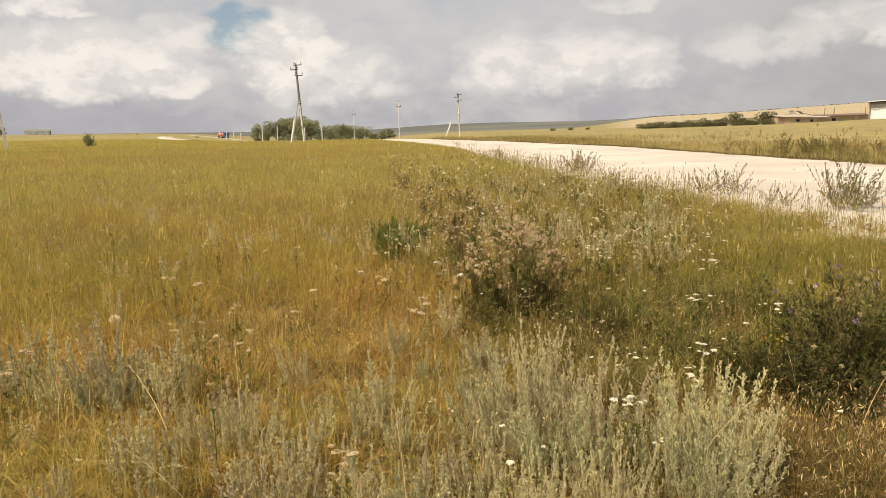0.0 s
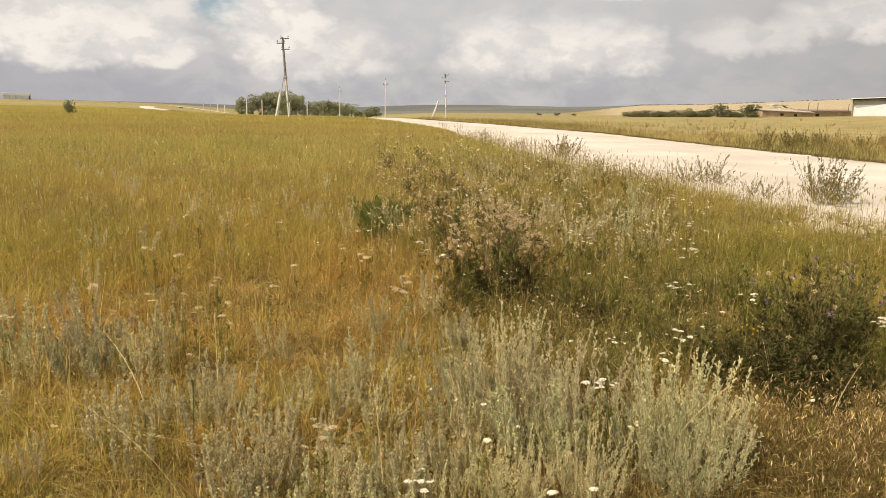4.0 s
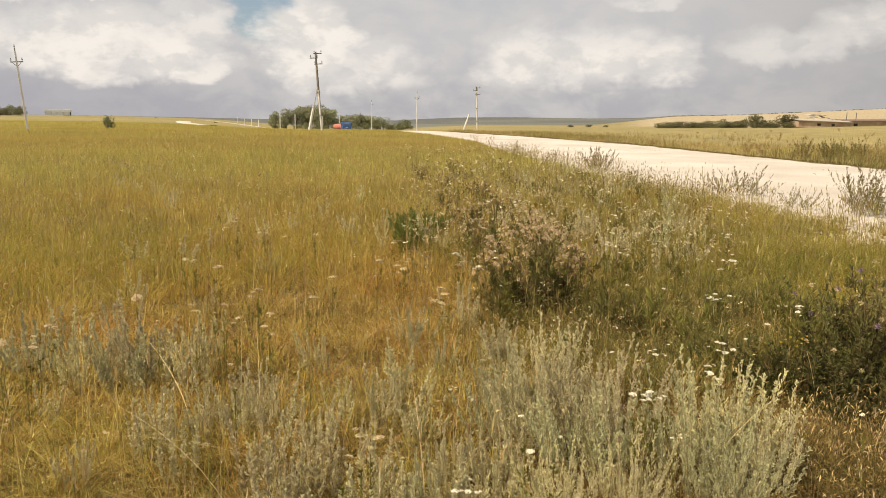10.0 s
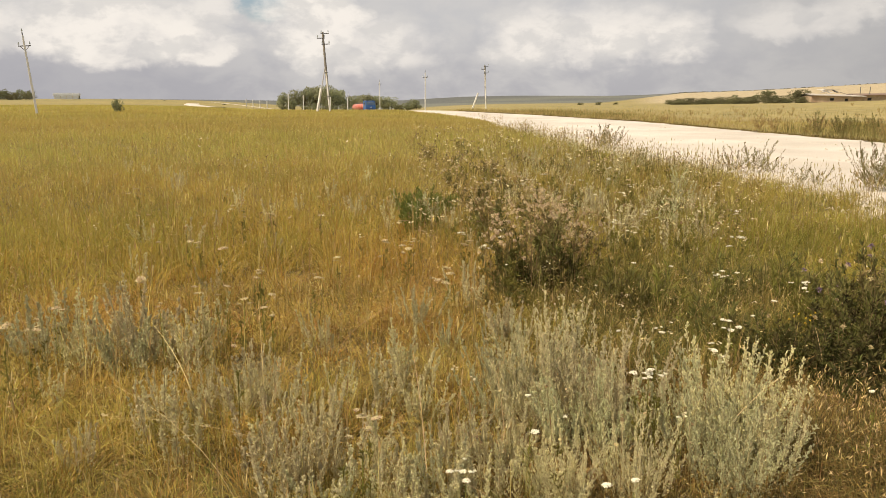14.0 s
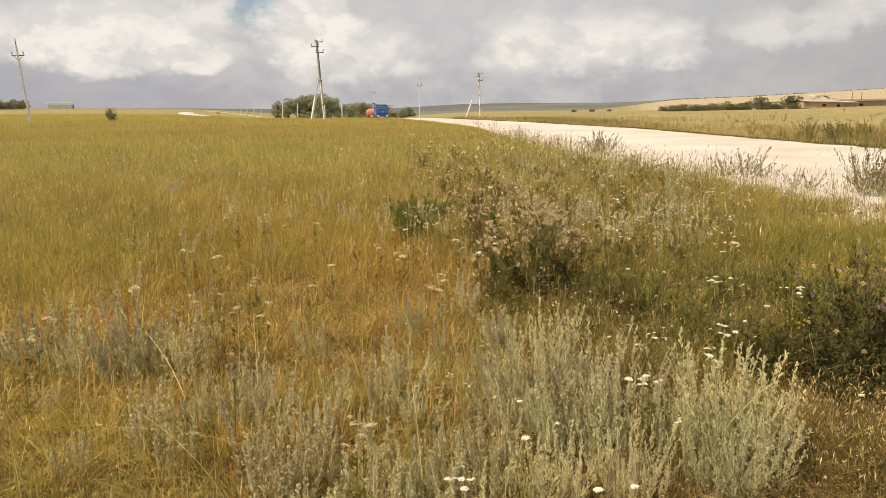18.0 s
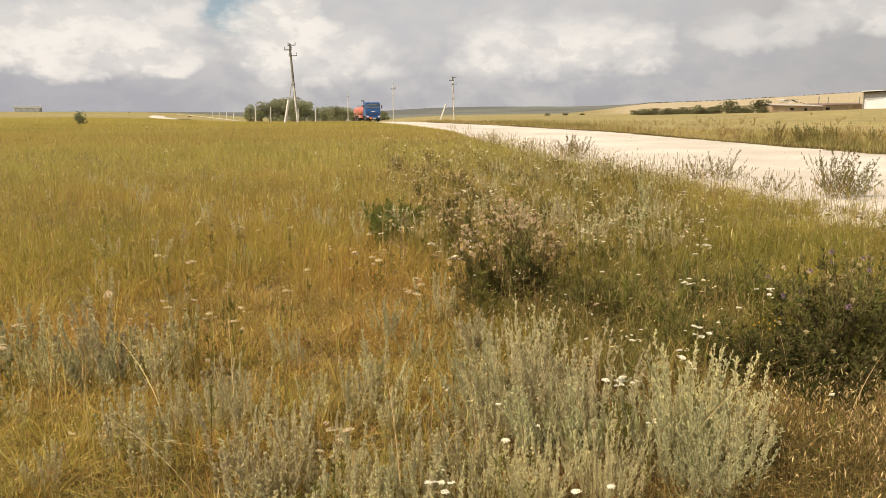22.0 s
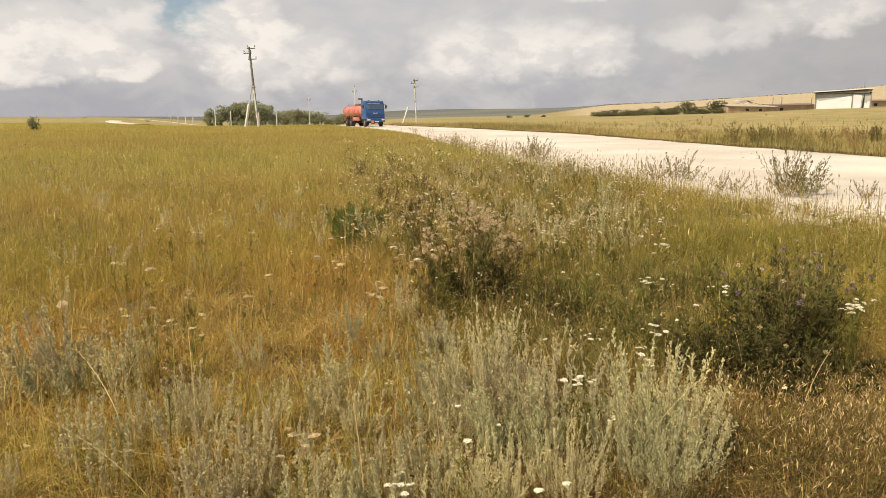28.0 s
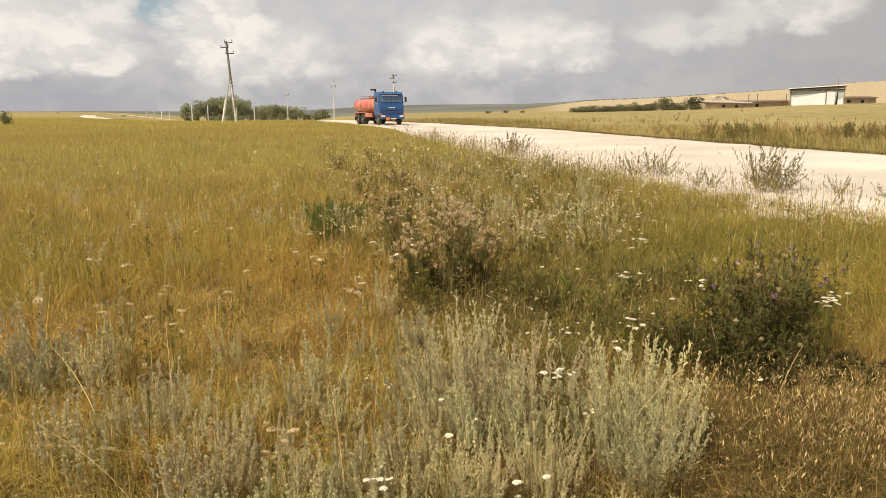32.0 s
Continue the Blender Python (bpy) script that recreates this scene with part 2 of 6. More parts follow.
FRESH = material("fresh_green_leaf", (0.17, 0.19, 0.045), 0.75, vary=0.15, scale=(5.0, 50.0), bump=0, leaf=0.3, spread=0.25)
FERNY = material("yarrow_leaf", (0.20, 0.18, 0.045), 0.75, vary=0.15, scale=(5.0, 50.0), bump=0, leaf=0.3, spread=0.25)
PETAL = material("white_floret", (0.80, 0.76, 0.60), 0.8, vary=0.08, scale=(30.0, 200.0), bump=0, leaf=0.15, spread=0.08)
PETAL_OLD = material("faded_floret", (0.50, 0.40, 0.22), 0.85, vary=0.15, scale=(30.0, 200.0), bump=0, leaf=0.1, spread=0.15)
FLUFF = material("thistle_down", (0.70, 0.56, 0.37), 0.95, vary=0.15, scale=(20.0, 200.0), bump=0, leaf=0.3, spread=0.2)
PURPLE = material("purple_floret", (0.30, 0.21, 0.27), 0.85, vary=0.15, scale=(20.0, 200.0), bump=0, leaf=0.2, spread=0.2)
YELLOW = material("yellow_floret", (0.65, 0.42, 0.05), 0.85, vary=0.12, scale=(20.0, 200.0), bump=0, leaf=0.2, spread=0.2)
# far foliage: leaf colours lightened to paint in the haze of distance
TREE_LEAF = material("tree_leaf", (0.31, 0.32, 0.19), 0.8, vary=0.16, scale=(0.4, 3.0), bump=0, leaf=0.42, spread=0.18)
BUSH_LEAF = material("bush_leaf", (0.22, 0.23, 0.125), 0.8, vary=0.16, scale=(0.6, 4.0), bump=0, leaf=0.38, spread=0.2)
HEDGE_LEAF = material("hedge_leaf", (0.20, 0.19, 0.10), 0.8, vary=0.18, scale=(0.5, 4.0), bump=0, leaf=0.40, spread=0.2, second=(0.145, 0.145, 0.07))
BARK = material("bark", (0.16, 0.12, 0.09), 0.95, vary=0.25, scale=(2.0, 20.0), bump=0.6)
CONCRETE = material("weathered_concrete", (0.72, 0.71, 0.68), 0.9, vary=0.12, scale=(0.8, 14.0), bump=0.3)
TIMBER = material("tarred_timber", (0.23, 0.21, 0.19), 0.9, vary=0.25, scale=(1.5, 18.0), bump=0.4)
STEEL = material("dull_steel", (0.20, 0.20, 0.21), 0.55, 0.7, vary=0.15, scale=(3.0, 40.0), bump=0.1)
CERAMIC = material("insulator_ceramic", (0.30, 0.34, 0.34), 0.25, vary=0.05, bump=0)
BRICK = material("old_brickwork", (0.46, 0.36, 0.25), 0.9, vary=0.2, scale=(0.6, 6.0), bump=0.4, second=(0.36, 0.26, 0.18))
SLATE = material("grey_roof_sheet", (0.42, 0.38, 0.34), 0.85, vary=0.2, scale=(0.5, 6.0), bump=0.3)
DARKROOF = material("rusty_roof_sheet", (0.20, 0.14, 0.11), 0.85, vary=0.25, scale=(0.5, 6.0), bump=0.3)
WHITEWASH = material("white_sheeting", (0.72, 0.75, 0.80), 0.7, vary=0.06, scale=(0.6, 8.0), bump=0.25, dist=0.05)
GREYWALL = material("grey_sheeting", (0.42, 0.43, 0.44), 0.75, vary=0.12, scale=(0.6, 8.0), bump=0.25)
# near-black colour that paints the lack of light inside openings
UNLIT_DARK = material("painted_dark_interior", (0.03, 0.028, 0.025), 0.95, vary=0.2, bump=0)
BLUE = material("blue_cab_paint", (0.020, 0.090, 0.270), 0.42, vary=0.10, scale=(1.5, 18.0), bump=0.03, coat=0.3)
RED = material("orange_red_tank_paint", (0.52, 0.125, 0.095), 0.5, second=(0.54, 0.28, 0.22), vary=0.12, scale=(1.0, 14.0), bump=0.04, coat=0.2)
RUBBER = material("dusty_rubber", (0.055, 0.048, 0.042), 0.9, vary=0.2, scale=(3.0, 30.0), bump=0.3)
CHASSIS = material("dusty_chassis_paint", (0.06, 0.05, 0.045), 0.8, vary=0.25, scale=(2.0, 20.0), bump=0.2)
RIM = material("dusty_rim_paint", (0.25, 0.22, 0.19), 0.7, vary=0.2, scale=(3.0, 30.0), bump=0.1)
LAMP = glass_material("headlamp_glass", (0.75, 0.76, 0.75), 0.08)
PANE = glass_material("dark_window_glass", (0.10, 0.16, 0.26), 0.12)
PLATE = material("white_plate", (0.78, 0.78, 0.76), 0.5, vary=0.05, bump=0)
HAZARD = material("orange_plate", (0.85, 0.22, 0.03), 0.5, vary=0.05, bump=0)


# ---- building helpers ----
def part(name, bm, mat, parent=None, label="", smooth=False):
    """Links a bmesh as one mesh object under a thing or a part."""
    me = bpy.data.meshes.new(name)
    bm.to_mesh(me)
    bm.free()
    for mm in (mat if isinstance(mat, (list, tuple)) else [mat]):
        me.materials.append(mm)
    if smooth:
        me.polygons.foreach_set("use_smooth", [True] * len(me.polygons))
    ob = new(name, me)
    if parent is not None:
        ob.parent = parent
    return tagged(ob, label)


def share(name, me, parent, m=None, label=""):
    """One more object on a mesh that exists."""
    ob = new(name, me)
    ob.parent = parent
    if m is not None:
        ob.matrix_basis = m
    return tagged(ob, label)


def array_mesh(name, v, f, mats, tint=None):
    """A mesh from number arrays: v (n, 3), f (k, 3 or 4)."""
    me = bpy.data.meshes.new(name)
    k, c = f.shape
    me.vertices.add(len(v))
    me.vertices.foreach_set("co", np.ascontiguousarray(v, dtype=np.float32).ravel())
    me.loops.add(k * c)
    me.loops.foreach_set("vertex_index", np.ascontiguousarray(f, dtype=np.int32).ravel())
    me.polygons.add(k)
    me.polygons.foreach_set("loop_start", np.arange(0, k * c, c, dtype=np.int32))
    me.polygons.foreach_set("loop_total", np.full(k, c, dtype=np.int32))
    for mm in mats:
        me.materials.append(mm)
    if tint is not None:
        at = me.color_attributes.new("tint", "FLOAT_COLOR", "POINT")
        at.data.foreach_set("color", np.ascontiguousarray(np.c_[tint, np.ones(len(tint))], dtype=np.float32).ravel())
    me.update()
    me.validate()
    return me


def box(bm, cx, cy, cz, sx, sy, sz, bevel=0.0, turn=None):
    r = bmesh.ops.create_cube(bm, size=1)
    m = Matrix.Translation((cx, cy, cz)) @ (turn or Matrix.Identity(4)) @ Matrix.Diagonal((sx, sy, sz, 1))
    bmesh.ops.transform(bm, matrix=m, verts=r["verts"])
    if bevel:
        es = list({e for v in r["verts"] for e in v.link_edges})
        bmesh.ops.bevel(bm, geom=es, offset=bevel, segments=2, affect="EDGES", profile=0.6)


def rod(bm, a, b, r1, r2=None, n=8):
    """A tapered round bar from a to b."""
    a, b = Vector(a), Vector(b)
    d = b - a
    m = Matrix.Translation((a + b) / 2) @ d.to_track_quat("Z", "Y").to_matrix().to_4x4()
    bmesh.ops.create_cone(bm, cap_ends=True, segments=n, radius1=r1, radius2=r1 if r2 is None else r2, depth=d.length, matrix=m)


def thing(name, label, category, group="", m=None):
    ob = tagged(new(name), label, category, group)
    if m is not None:
        ob.matrix_basis = m
    return ob


def frame_of(d, rng):
    """Two directions across each of the directions d."""
    q = rng.normal(size=d.shape)
    a = np.cross(d, q)
    a /= np.linalg.norm(a, axis=1)[:, None] + 1e-9
    return a, np.cross(d, a)


def unit(v):
    return v / (np.linalg.norm(v, axis=1)[:, None] + 1e-9)


# ---- the lie of the land ----
ROAD_Y = np.array([-60, -20, 0, 8, 12, 20, 30, 40, 57, 70, 84, 95, 104, 118, 139, 153, 175, 188, 205, 222, 245, 258, 320, 400, 520.0])
ROAD_X = np.array([30, 19.5, 14.8, 13.0, 12.2, 11.3, 10.3, 9.7, 9.0, 7.0, 4.5, 1.8, -0.4, -4.0, -8.6, -11.2, -15, -17.4, -21.2, -25, -30, -33.5, -60, -98, -160.0])
ROAD_H = np.array([5.5, 5.5, 5.6, 5.8, 6.0, 6.2, 6.2, 6.0, 5.8, 5.0, 4.7, 4.2, 3.8, 3.7] + [3.6] * 11)


def sm(v, lo, hi):
    t = np.clip((np.asarray(v, float) - lo) / (hi - lo), 0, 1)
    return t * t * (3 - 2 * t)


def wave(x, y):
    """Gentle unevenness, from -1 to 1."""
    return (np.sin(x * 0.31 + 1.3) * np.cos(y * 0.27 + 0.4) + 0.6 * np.sin(x * 0.83 + y * 0.61) + 0.4 * np.sin(x * 1.9 - y * 1.4 + 2)) / 2


def patch(x, y, s=1.0, k=0.0):
    """Slow patches, from about 0 to 1."""
    x, y = x / s + k, y / s - k
    v = np.sin(x * 1.1 + np.sin(y * 0.7 + 1.1) * 1.3) + np.sin(y * 1.3 + np.sin(x * 0.9 + 2.3) * 1.2) + 0.6 * np.sin(2.7 * x + 1.9 * y + k) + 0.5 * np.sin(4.1 * y - 3.3 * x)
    return np.clip(0.5 + v / 5, 0, 1)


def road_gap(x, y):
    """Metres outside the road's edge (negative on it)."""
    return np.abs(x - np.interp(y, ROAD_Y, ROAD_X)) - np.interp(y, ROAD_Y, ROAD_H) + np.where(y > 520, 50, 0)


def height(x, y):
    x, y = np.asarray(x, float), np.asarray(y, float)
    r = np.hypot(x, y)
    a = np.arctan2(x, y)
    z = 0.03 * wave(x, y) * sm(road_gap(x, y), 0, 3)
    fwd = sm(y, 0, 60)
    # the hollow in which the road comes up
    z = z - fwd * (2.4 * sm(r, 100, 215) + 2.3 * sm(r, 240, 400)) * np.exp(-((a + 0.13) / 0.13) ** 2)
    # the rise with the farm
    z = z + fwd * np.interp(a, [0.1, 0.2, 0.295, 0.437, 0.535, 0.65], [0, 0.25, 0.6, 1.2, 2.0, 2.5]) * sm(r, 60, 190)
    # the far rim of the meadow
    z = z + fwd * 1.3 * sm(-a, 0.22, 0.36) * sm(r, 180, 400)
    # golden hillside, then the wooded hill behind
    z = z + fwd * np.interp(a, [0.14, 0.2, 0.25, 0.3, 0.385, 0.45, 0.535, 0.61, 0.9], [0, 0.9, 4.8, 10.6, 13.1, 16.4, 20.4, 26.8, 32]) * sm(r, 330, 1000)
    z = z + fwd * np.interp(a, [-0.3, -0.09, -0.046, 0.027, 0.1, 0.174, 0.246, 0.3, 0.36, 0.6], [0, 1.0, 5.5, 10.5, 12.2, 11.5, 8.7, 6.5, 1.0, 0]) * sm(r, 900, 1650)
    return z


def land_tint(x, y):
    """Base colour of the bare ground and of far vegetation."""
    r, a = np.hypot(x, y), np.arctan2(x, y)
    col = np.tile(np.array([0.105, 0.078, 0.030]), (len(x), 1))
    far = sm(r, 25, 90)[:, None]
    p = patch(x, y, 22.0)[:, None]
    meadow = np.array([0.29, 0.23, 0.080]) * p + np.array([0.225, 0.19, 0.066]) * (1 - p)
    col = col * (1 - far) + meadow * far
    fwd = y > 40
    across = (sm(x - np.interp(y, ROAD_Y, ROAD_X), 3, 9) * (y > 10) * (y < 420) * 0.8)[:, None]
    q = (0.55 * patch(x, y / 2.2, 5.0, 2.0) + 0.45 * patch(x, y / 3, 16.0, 4.0))[:, None]
    col = col * (1 - across) + (np.array([0.225, 0.190, 0.070]) * q + np.array([0.335, 0.265, 0.105]) * (1 - q)) * across
    g = (sm(r, 330, 380) * sm(a, 0.225, 0.285) * fwd)[:, None]
    col = col * (1 - g) + np.array([0.40, 0.325, 0.205]) * g
    lo = np.interp(a, [-0.3, -0.1, 0.19, 0.26], [900, 420, 420, 900])
    w = (sm(r, lo, lo + 60) * fwd)[:, None] * sm(-a, -0.62, -0.5)[:, None]
    # woods and hay fields on the far hill, greyed to paint haze into their colour
    wood = sm(patch(x, y / 1.6, 130.0, 3.0) + 0.35 * sm(r, 900, 1500), 0.38, 0.62)[:, None]
    hill = np.array([0.095, 0.101, 0.094]) * wood + np.array([0.14, 0.145, 0.118]) * (1 - wood)
    col = col * (1 - w) + hill * w
    return col


def build_land():
    rings = np.concatenate([[0.0], np.geomspace(0.5, 4200, 190)])
    az = np.linspace(-math.pi, math.pi, 481)[:-1]
    R, A = np.meshgrid(rings[1:], az, indexing="ij")
    x, y = (R * np.sin(A)).ravel(), (R * np.cos(A)).ravel()
    x, y = np.r_[0, x], np.r_[0, y]
    z = height(x, y) - 0.06 * (road_gap(x, y) < 0.4)
    n, m = len(rings) - 1, len(az)
    i, j = np.meshgrid(np.arange(n - 1), np.arange(m), indexing="ij")
    k = lambda ii, jj: 1 + ii * m + (jj % m)
    f = np.stack([k(i, j), k(i, j + 1), k(i + 1, j + 1), k(i + 1, j)], -1).reshape(-1, 4)
    hub = np.stack([np.zeros(m, int), 1 + (np.arange(m) + 1) % m, 1 + np.arange(m), 1 + np.arange(m)], -1)[:, :3]
    me = array_mesh("ground", np.c_[x, y, z], f[:, ::-1], [LAND], land_tint(x, y))
    me.polygons.foreach_set("use_smooth", [True] * len(me.polygons))
    tagged(new("ground", me), "dry meadow soil rolling to golden and wooded hills", "ground", kind="structure")
    c = array_mesh("ground_patch", np.c_[x, y, z - 0.002], hub[:, ::-1], [LAND], land_tint(x, y))
    tagged(new("ground_patch", c), "dry meadow soil", "ground", kind="structure")


def build_road():
    ys = np.concatenate([np.arange(-60, 6, 1.5), np.arange(6, 120, 0.35), np.arange(120, 500, 3.0)])
    us = np.linspace(-1, 1, 45)
    Y, U = np.meshgrid(ys, us, indexing="ij")
    rag = 0.28 * (np.sin(Y * 1.7) * np.sin(Y * 0.61 + 1) + 0.6 * np.sin(Y * 4.3 + 2) + 0.4 * np.sin(Y * 9.1)) * np.sign(U) + 0.18 * np.sin(Y * 2.9 + U)
    X = np.interp(Y, ROAD_Y, ROAD_X) + U * np.interp(Y, ROAD_Y, ROAD_H) + rag * np.abs(U) ** 6
    edge = 1 - np.abs(U) ** 8
    lane = X - np.interp(Y, ROAD_Y, ROAD_X)
    ruts = -0.035 * sum(np.exp(-((lane - q) / 0.35) ** 2) for q in (-3.0, -1.1, 1.1, 3.0))
    Z = height(X, Y) + 0.05 * edge + ruts * edge + 0.012 * np.sin(X * 5 + Y * 3.1) * np.sin(Y * 4.7 - X * 2) - 0.03 * (1 - edge)
    n, m = len(ys), len(us)
    i, j = np.meshgrid(np.arange(n - 1), np.arange(m - 1), indexing="ij")
    k = lambda ii, jj: ii * m + jj
    f = np.stack([k(i, j), k(i, j + 1), k(i + 1, j + 1), k(i + 1, j)], -1).reshape(-1, 4)
    me = array_mesh("road", np.c_[X.ravel(), Y.ravel(), Z.ravel()], f, [CHALK])
    me.polygons.foreach_set("use_smooth", [True] * len(me.polygons))
    tagged(new("road", me), "pale crushed limestone road with shallow wheel ruts", "road", kind="structure")


build_land()
build_road()


# ---- power poles ----
def insulator_mesh():
    """A pin with a bell-shaped cap, turned as one piece."""
    bm = bmesh.new()
    prof = [(0.02, 0), (0.02, 0.12), (0.075, 0.13), (0.07, 0.2), (0.045, 0.24), (0.05, 0.30), (0.03, 0.36)]
    n = 10
    rings = [[bm.verts.new((r * math.cos(6.2832 * i / n), r * math.sin(6.2832 * i / n), z)) for i in range(n)] for r, z in prof]
    for p, q in zip(rings, rings[1:]):
        for i in range(n):
            bm.faces.new((p[i], p[(i + 1) % n], q[(i + 1) % n], q[i]))
    bm.faces.new(rings[0][::-1])
    bm.faces.new(rings[-1])
    me = bpy.data.meshes.new("insulator")
    bm.to_mesh(me)
    bm.free()
    me.materials.append(CERAMIC)
    return me


INSULATOR = insulator_mesh()


def concrete_pole(m, h=8.0, group="concrete poles of the low line"):
    t = thing("power_pole", "slender pale concrete power pole with a dark steel crossarm", "power pole", group, m)
    bm = bmesh.new()
    box(bm, 0, 0, h / 2 - 0.3, 0.23, 0.20, h + 0.6, 0.03)
    for v in bm.verts:
        k = 1 - 0.35 * max(v.co.z, 0) / h
        v.co.x, v.co.y = v.co.x * k, v.co.y * k
    part("shaft", bm, CONCRETE, t)
    bm = bmesh.new()
    box(bm, 0, 0.14, h - 0.95, 1.1, 0.09, 0.09)
    part("crossarm", bm, STEEL, t)
    bm = bmesh.new()
    rod(bm, (0, 0, h - 0.1), (0, 0, h + 0.35), 0.05, n=8)
    part("top_pin", bm, STEEL, t)
    for s in (-1, 1):
        bm = bmesh.new()
        rod(bm, (s * 0.42, 0.14, h - 0.95), (0, 0.08, h - 1.4), 0.025, n=6)
        part("brace", bm, STEEL, t)
    for p in ((-0.48, 0.14, h - 0.92), (0.48, 0.14, h - 0.92), (0, 0, h + 0.3)):
        share("insulator", INSULATOR, t, pose(*p))
    return t


def timber_pole(m, h, lean_x, strut_x, strut_top, stub_top=0.52, group="timber poles on concrete stubs"):
    """A dark timber pole lashed to a pale concrete stub, with a strut."""
    t = thing("power_pole", "leaning dark timber power pole on pale concrete stubs with a strut", "power pole", group, m)
    bm = bmesh.new()
    rod(bm, (lean_x * 0.30, 0.16, h * 0.16), (lean_x, 0.16, h), 0.17, 0.12, 10)
    part("shaft", bm, TIMBER, t)
    bm = bmesh.new()
    rod(bm, (0, -0.08, -0.5), (lean_x * (stub_top + 0.06), -0.02, h * stub_top), 0.12, 0.08, 8)
    part("stub", bm, CONCRETE, t, "pale concrete stub post")
    bm = bmesh.new()
    rod(bm, (strut_x, 0, -0.4), (strut_x * 0.55 + lean_x * 0.2, 0.05, strut_top * 0.48), 0.17, 0.15, 8)
    part("strut_stub", bm, CONCRETE, t, "pale concrete strut foot")
    if stub_top < 0.8:
        bm = bmesh.new()
        rod(bm, (strut_x * 0.72, 0.16, strut_top * 0.30), (lean_x * strut_top / h, 0.16, strut_top), 0.06, 0.045, 8)
        part("strut", bm, material_pale_timber, t, "weathered grey strut")
    for q in (0.18, 0.48):
        bm = bmesh.new()
        box(bm, lean_x * q * 1.1, 0.05, h * q + 0.2, 0.40, 0.5, 0.06, 0.01)
        part("band", bm, STEEL, t)
    for dz, w, dx in ((0.2, 1.0, 0.25), (0.75, 0.95, -0.25), (1.45, 1.0, 0.25)):
        k = (h - dz) / h * lean_x
        bm = bmesh.new()
        box(bm, k + dx, 0.0, h - dz, w, 0.1, 0.1, turn=pose(0, 0, 0, 0, -4, 20))
        part("crossarm", bm, STEEL, t)
        for q in (-1, 1):
            share("insulator", INSULATOR, t, pose(k + dx + q * w * 0.40, q * w * 0.145, h - dz + 0.03 + q * 0.03))
    return t


material_pale_timber = material("weathered_timber", (0.45, 0.43, 0.40), 0.9, vary=0.2, scale=(1.0, 15.0), bump=0.3)


def stand(x, y, rz=0, dz=0.0):
    return pose(x, y, float(height(x, y)) + dz, 0, 0, rz)


def build_poles():
    timber_pole(stand(-14.1, 95), 9.6, -0.75, -1.7, 6.0)
    timber_pole(stand(8.1, 150), 8.3, -0.35, -2.8, 6.4, 0.9)
    concrete_pole(stand(-39.8, 75, 0, -0.15) @ pose(0, 0, 0, 0, -4.5, 25), 7.6)
    concrete_pole(stand(-4.2, 167, 10), 8.1)
    for x, y, h in ((-20.0, 238, 9.2), (-40.0, 320, 7.8), (-61, 400, 8.0)):
        concrete_pole(stand(x, y, 12), h)
    first = None
    row = [(-48.7, 240, 5.0), (-44.2, 241, 5.0), (-36.0, 243, 4.8), (-30.7, 244, 4.8), (-85.0, 330, 3.2), (-82.4, 331, 3.2), (-79.6, 332, 3.2), (-76.8, 333, 3.2), (-66.0, 320, 3.6)]
    for i, (x, y, h) in enumerate(row):
        if first is None:
            first = thing("fence_post", "bare pale concrete post in the grass", "post", "row of bare posts", stand(x, y))
            bm = bmesh.new()
            box(bm, 0, 0, 2.3, 0.26, 0.24, 5.4, 0.04)
            part("shaft", bm, CONCRETE, first)
        else:
            copy_thing(first, stand(x, y, 7 * i, h - 5.0))


# ---- trees and bushes far off ----
def leaf_cloud(rng, centres, radii, n, size):
    """Small leaf faces scattered through the outer part of uneven clumps."""
    c = rng.integers(0, len(centres), n)
    d = rng.normal(size=(n, 3))
    d /= np.linalg.norm(d, axis=1)[:, None]
    rad = rng.uniform(0.55, 1.08, n)[:, None] ** 0.6
    p = centres[c] + d * rad * radii[c][:, None] * np.array([1, 1, 0.8])
    a = rng.normal(size=(n, 3))
    a /= np.linalg.norm(a, axis=1)[:, None]
    b = np.cross(a, d + rng.normal(size=(n, 3)) * 0.6)
    b /= np.linalg.norm(b, axis=1)[:, None] + 1e-9
    s = size * rng.uniform(0.6, 1.4, n)[:, None]
    v = np.stack([p - a * s, p + b * s * 0.55, p + a * s, p - b * s * 0.55], 1).reshape(-1, 3)
    f = np.arange(4 * n).reshape(n, 4)
    return v, f


def tree_meshes(seed, h, w, leaves=1700, size=0.22, bush=False, leaf=None):
    rng = np.random.default_rng(seed)
    k = 9 if bush else 15
    cz = rng.uniform(0.18 if bush else 0.35, 0.86, k) * h
    ang = rng.uniform(0, 6.28, k)
    prof = np.sin(np.clip(cz / h, 0.05, 1) * 2.7)
    cr = rng.uniform(0.15, 0.95, k) * w * 0.5 * prof
    centres = np.c_[np.cos(ang) * cr, np.sin(ang) * cr, cz]
    radii = rng.uniform(0.16, 0.30, k) * w
    v, f = leaf_cloud(rng, centres, radii, leaves, size)
    v[:, 2] = np.maximum(v[:, 2], 0.05)
    crown = array_mesh("crown", v, f, [leaf or (BUSH_LEAF if bush else TREE_LEAF)])
    bm = bmesh.new()
    rod(bm, (0, 0, -0.4), (0.1, 0, h * 0.4), 0.035 * h if not bush else 0.05, 0.02 * h if not bush else 0.03, 8)
    for c in centres:
        rod(bm, (0.05, 0, h * (0.12 if bush else 0.3)), tuple(c), 0.012 * h + 0.01, 0.006, 5)
    me = bpy.data.meshes.new("trunk")
    bm.to_mesh(me)
    bm.free()
    me.materials.append(BARK)
    return me, crown


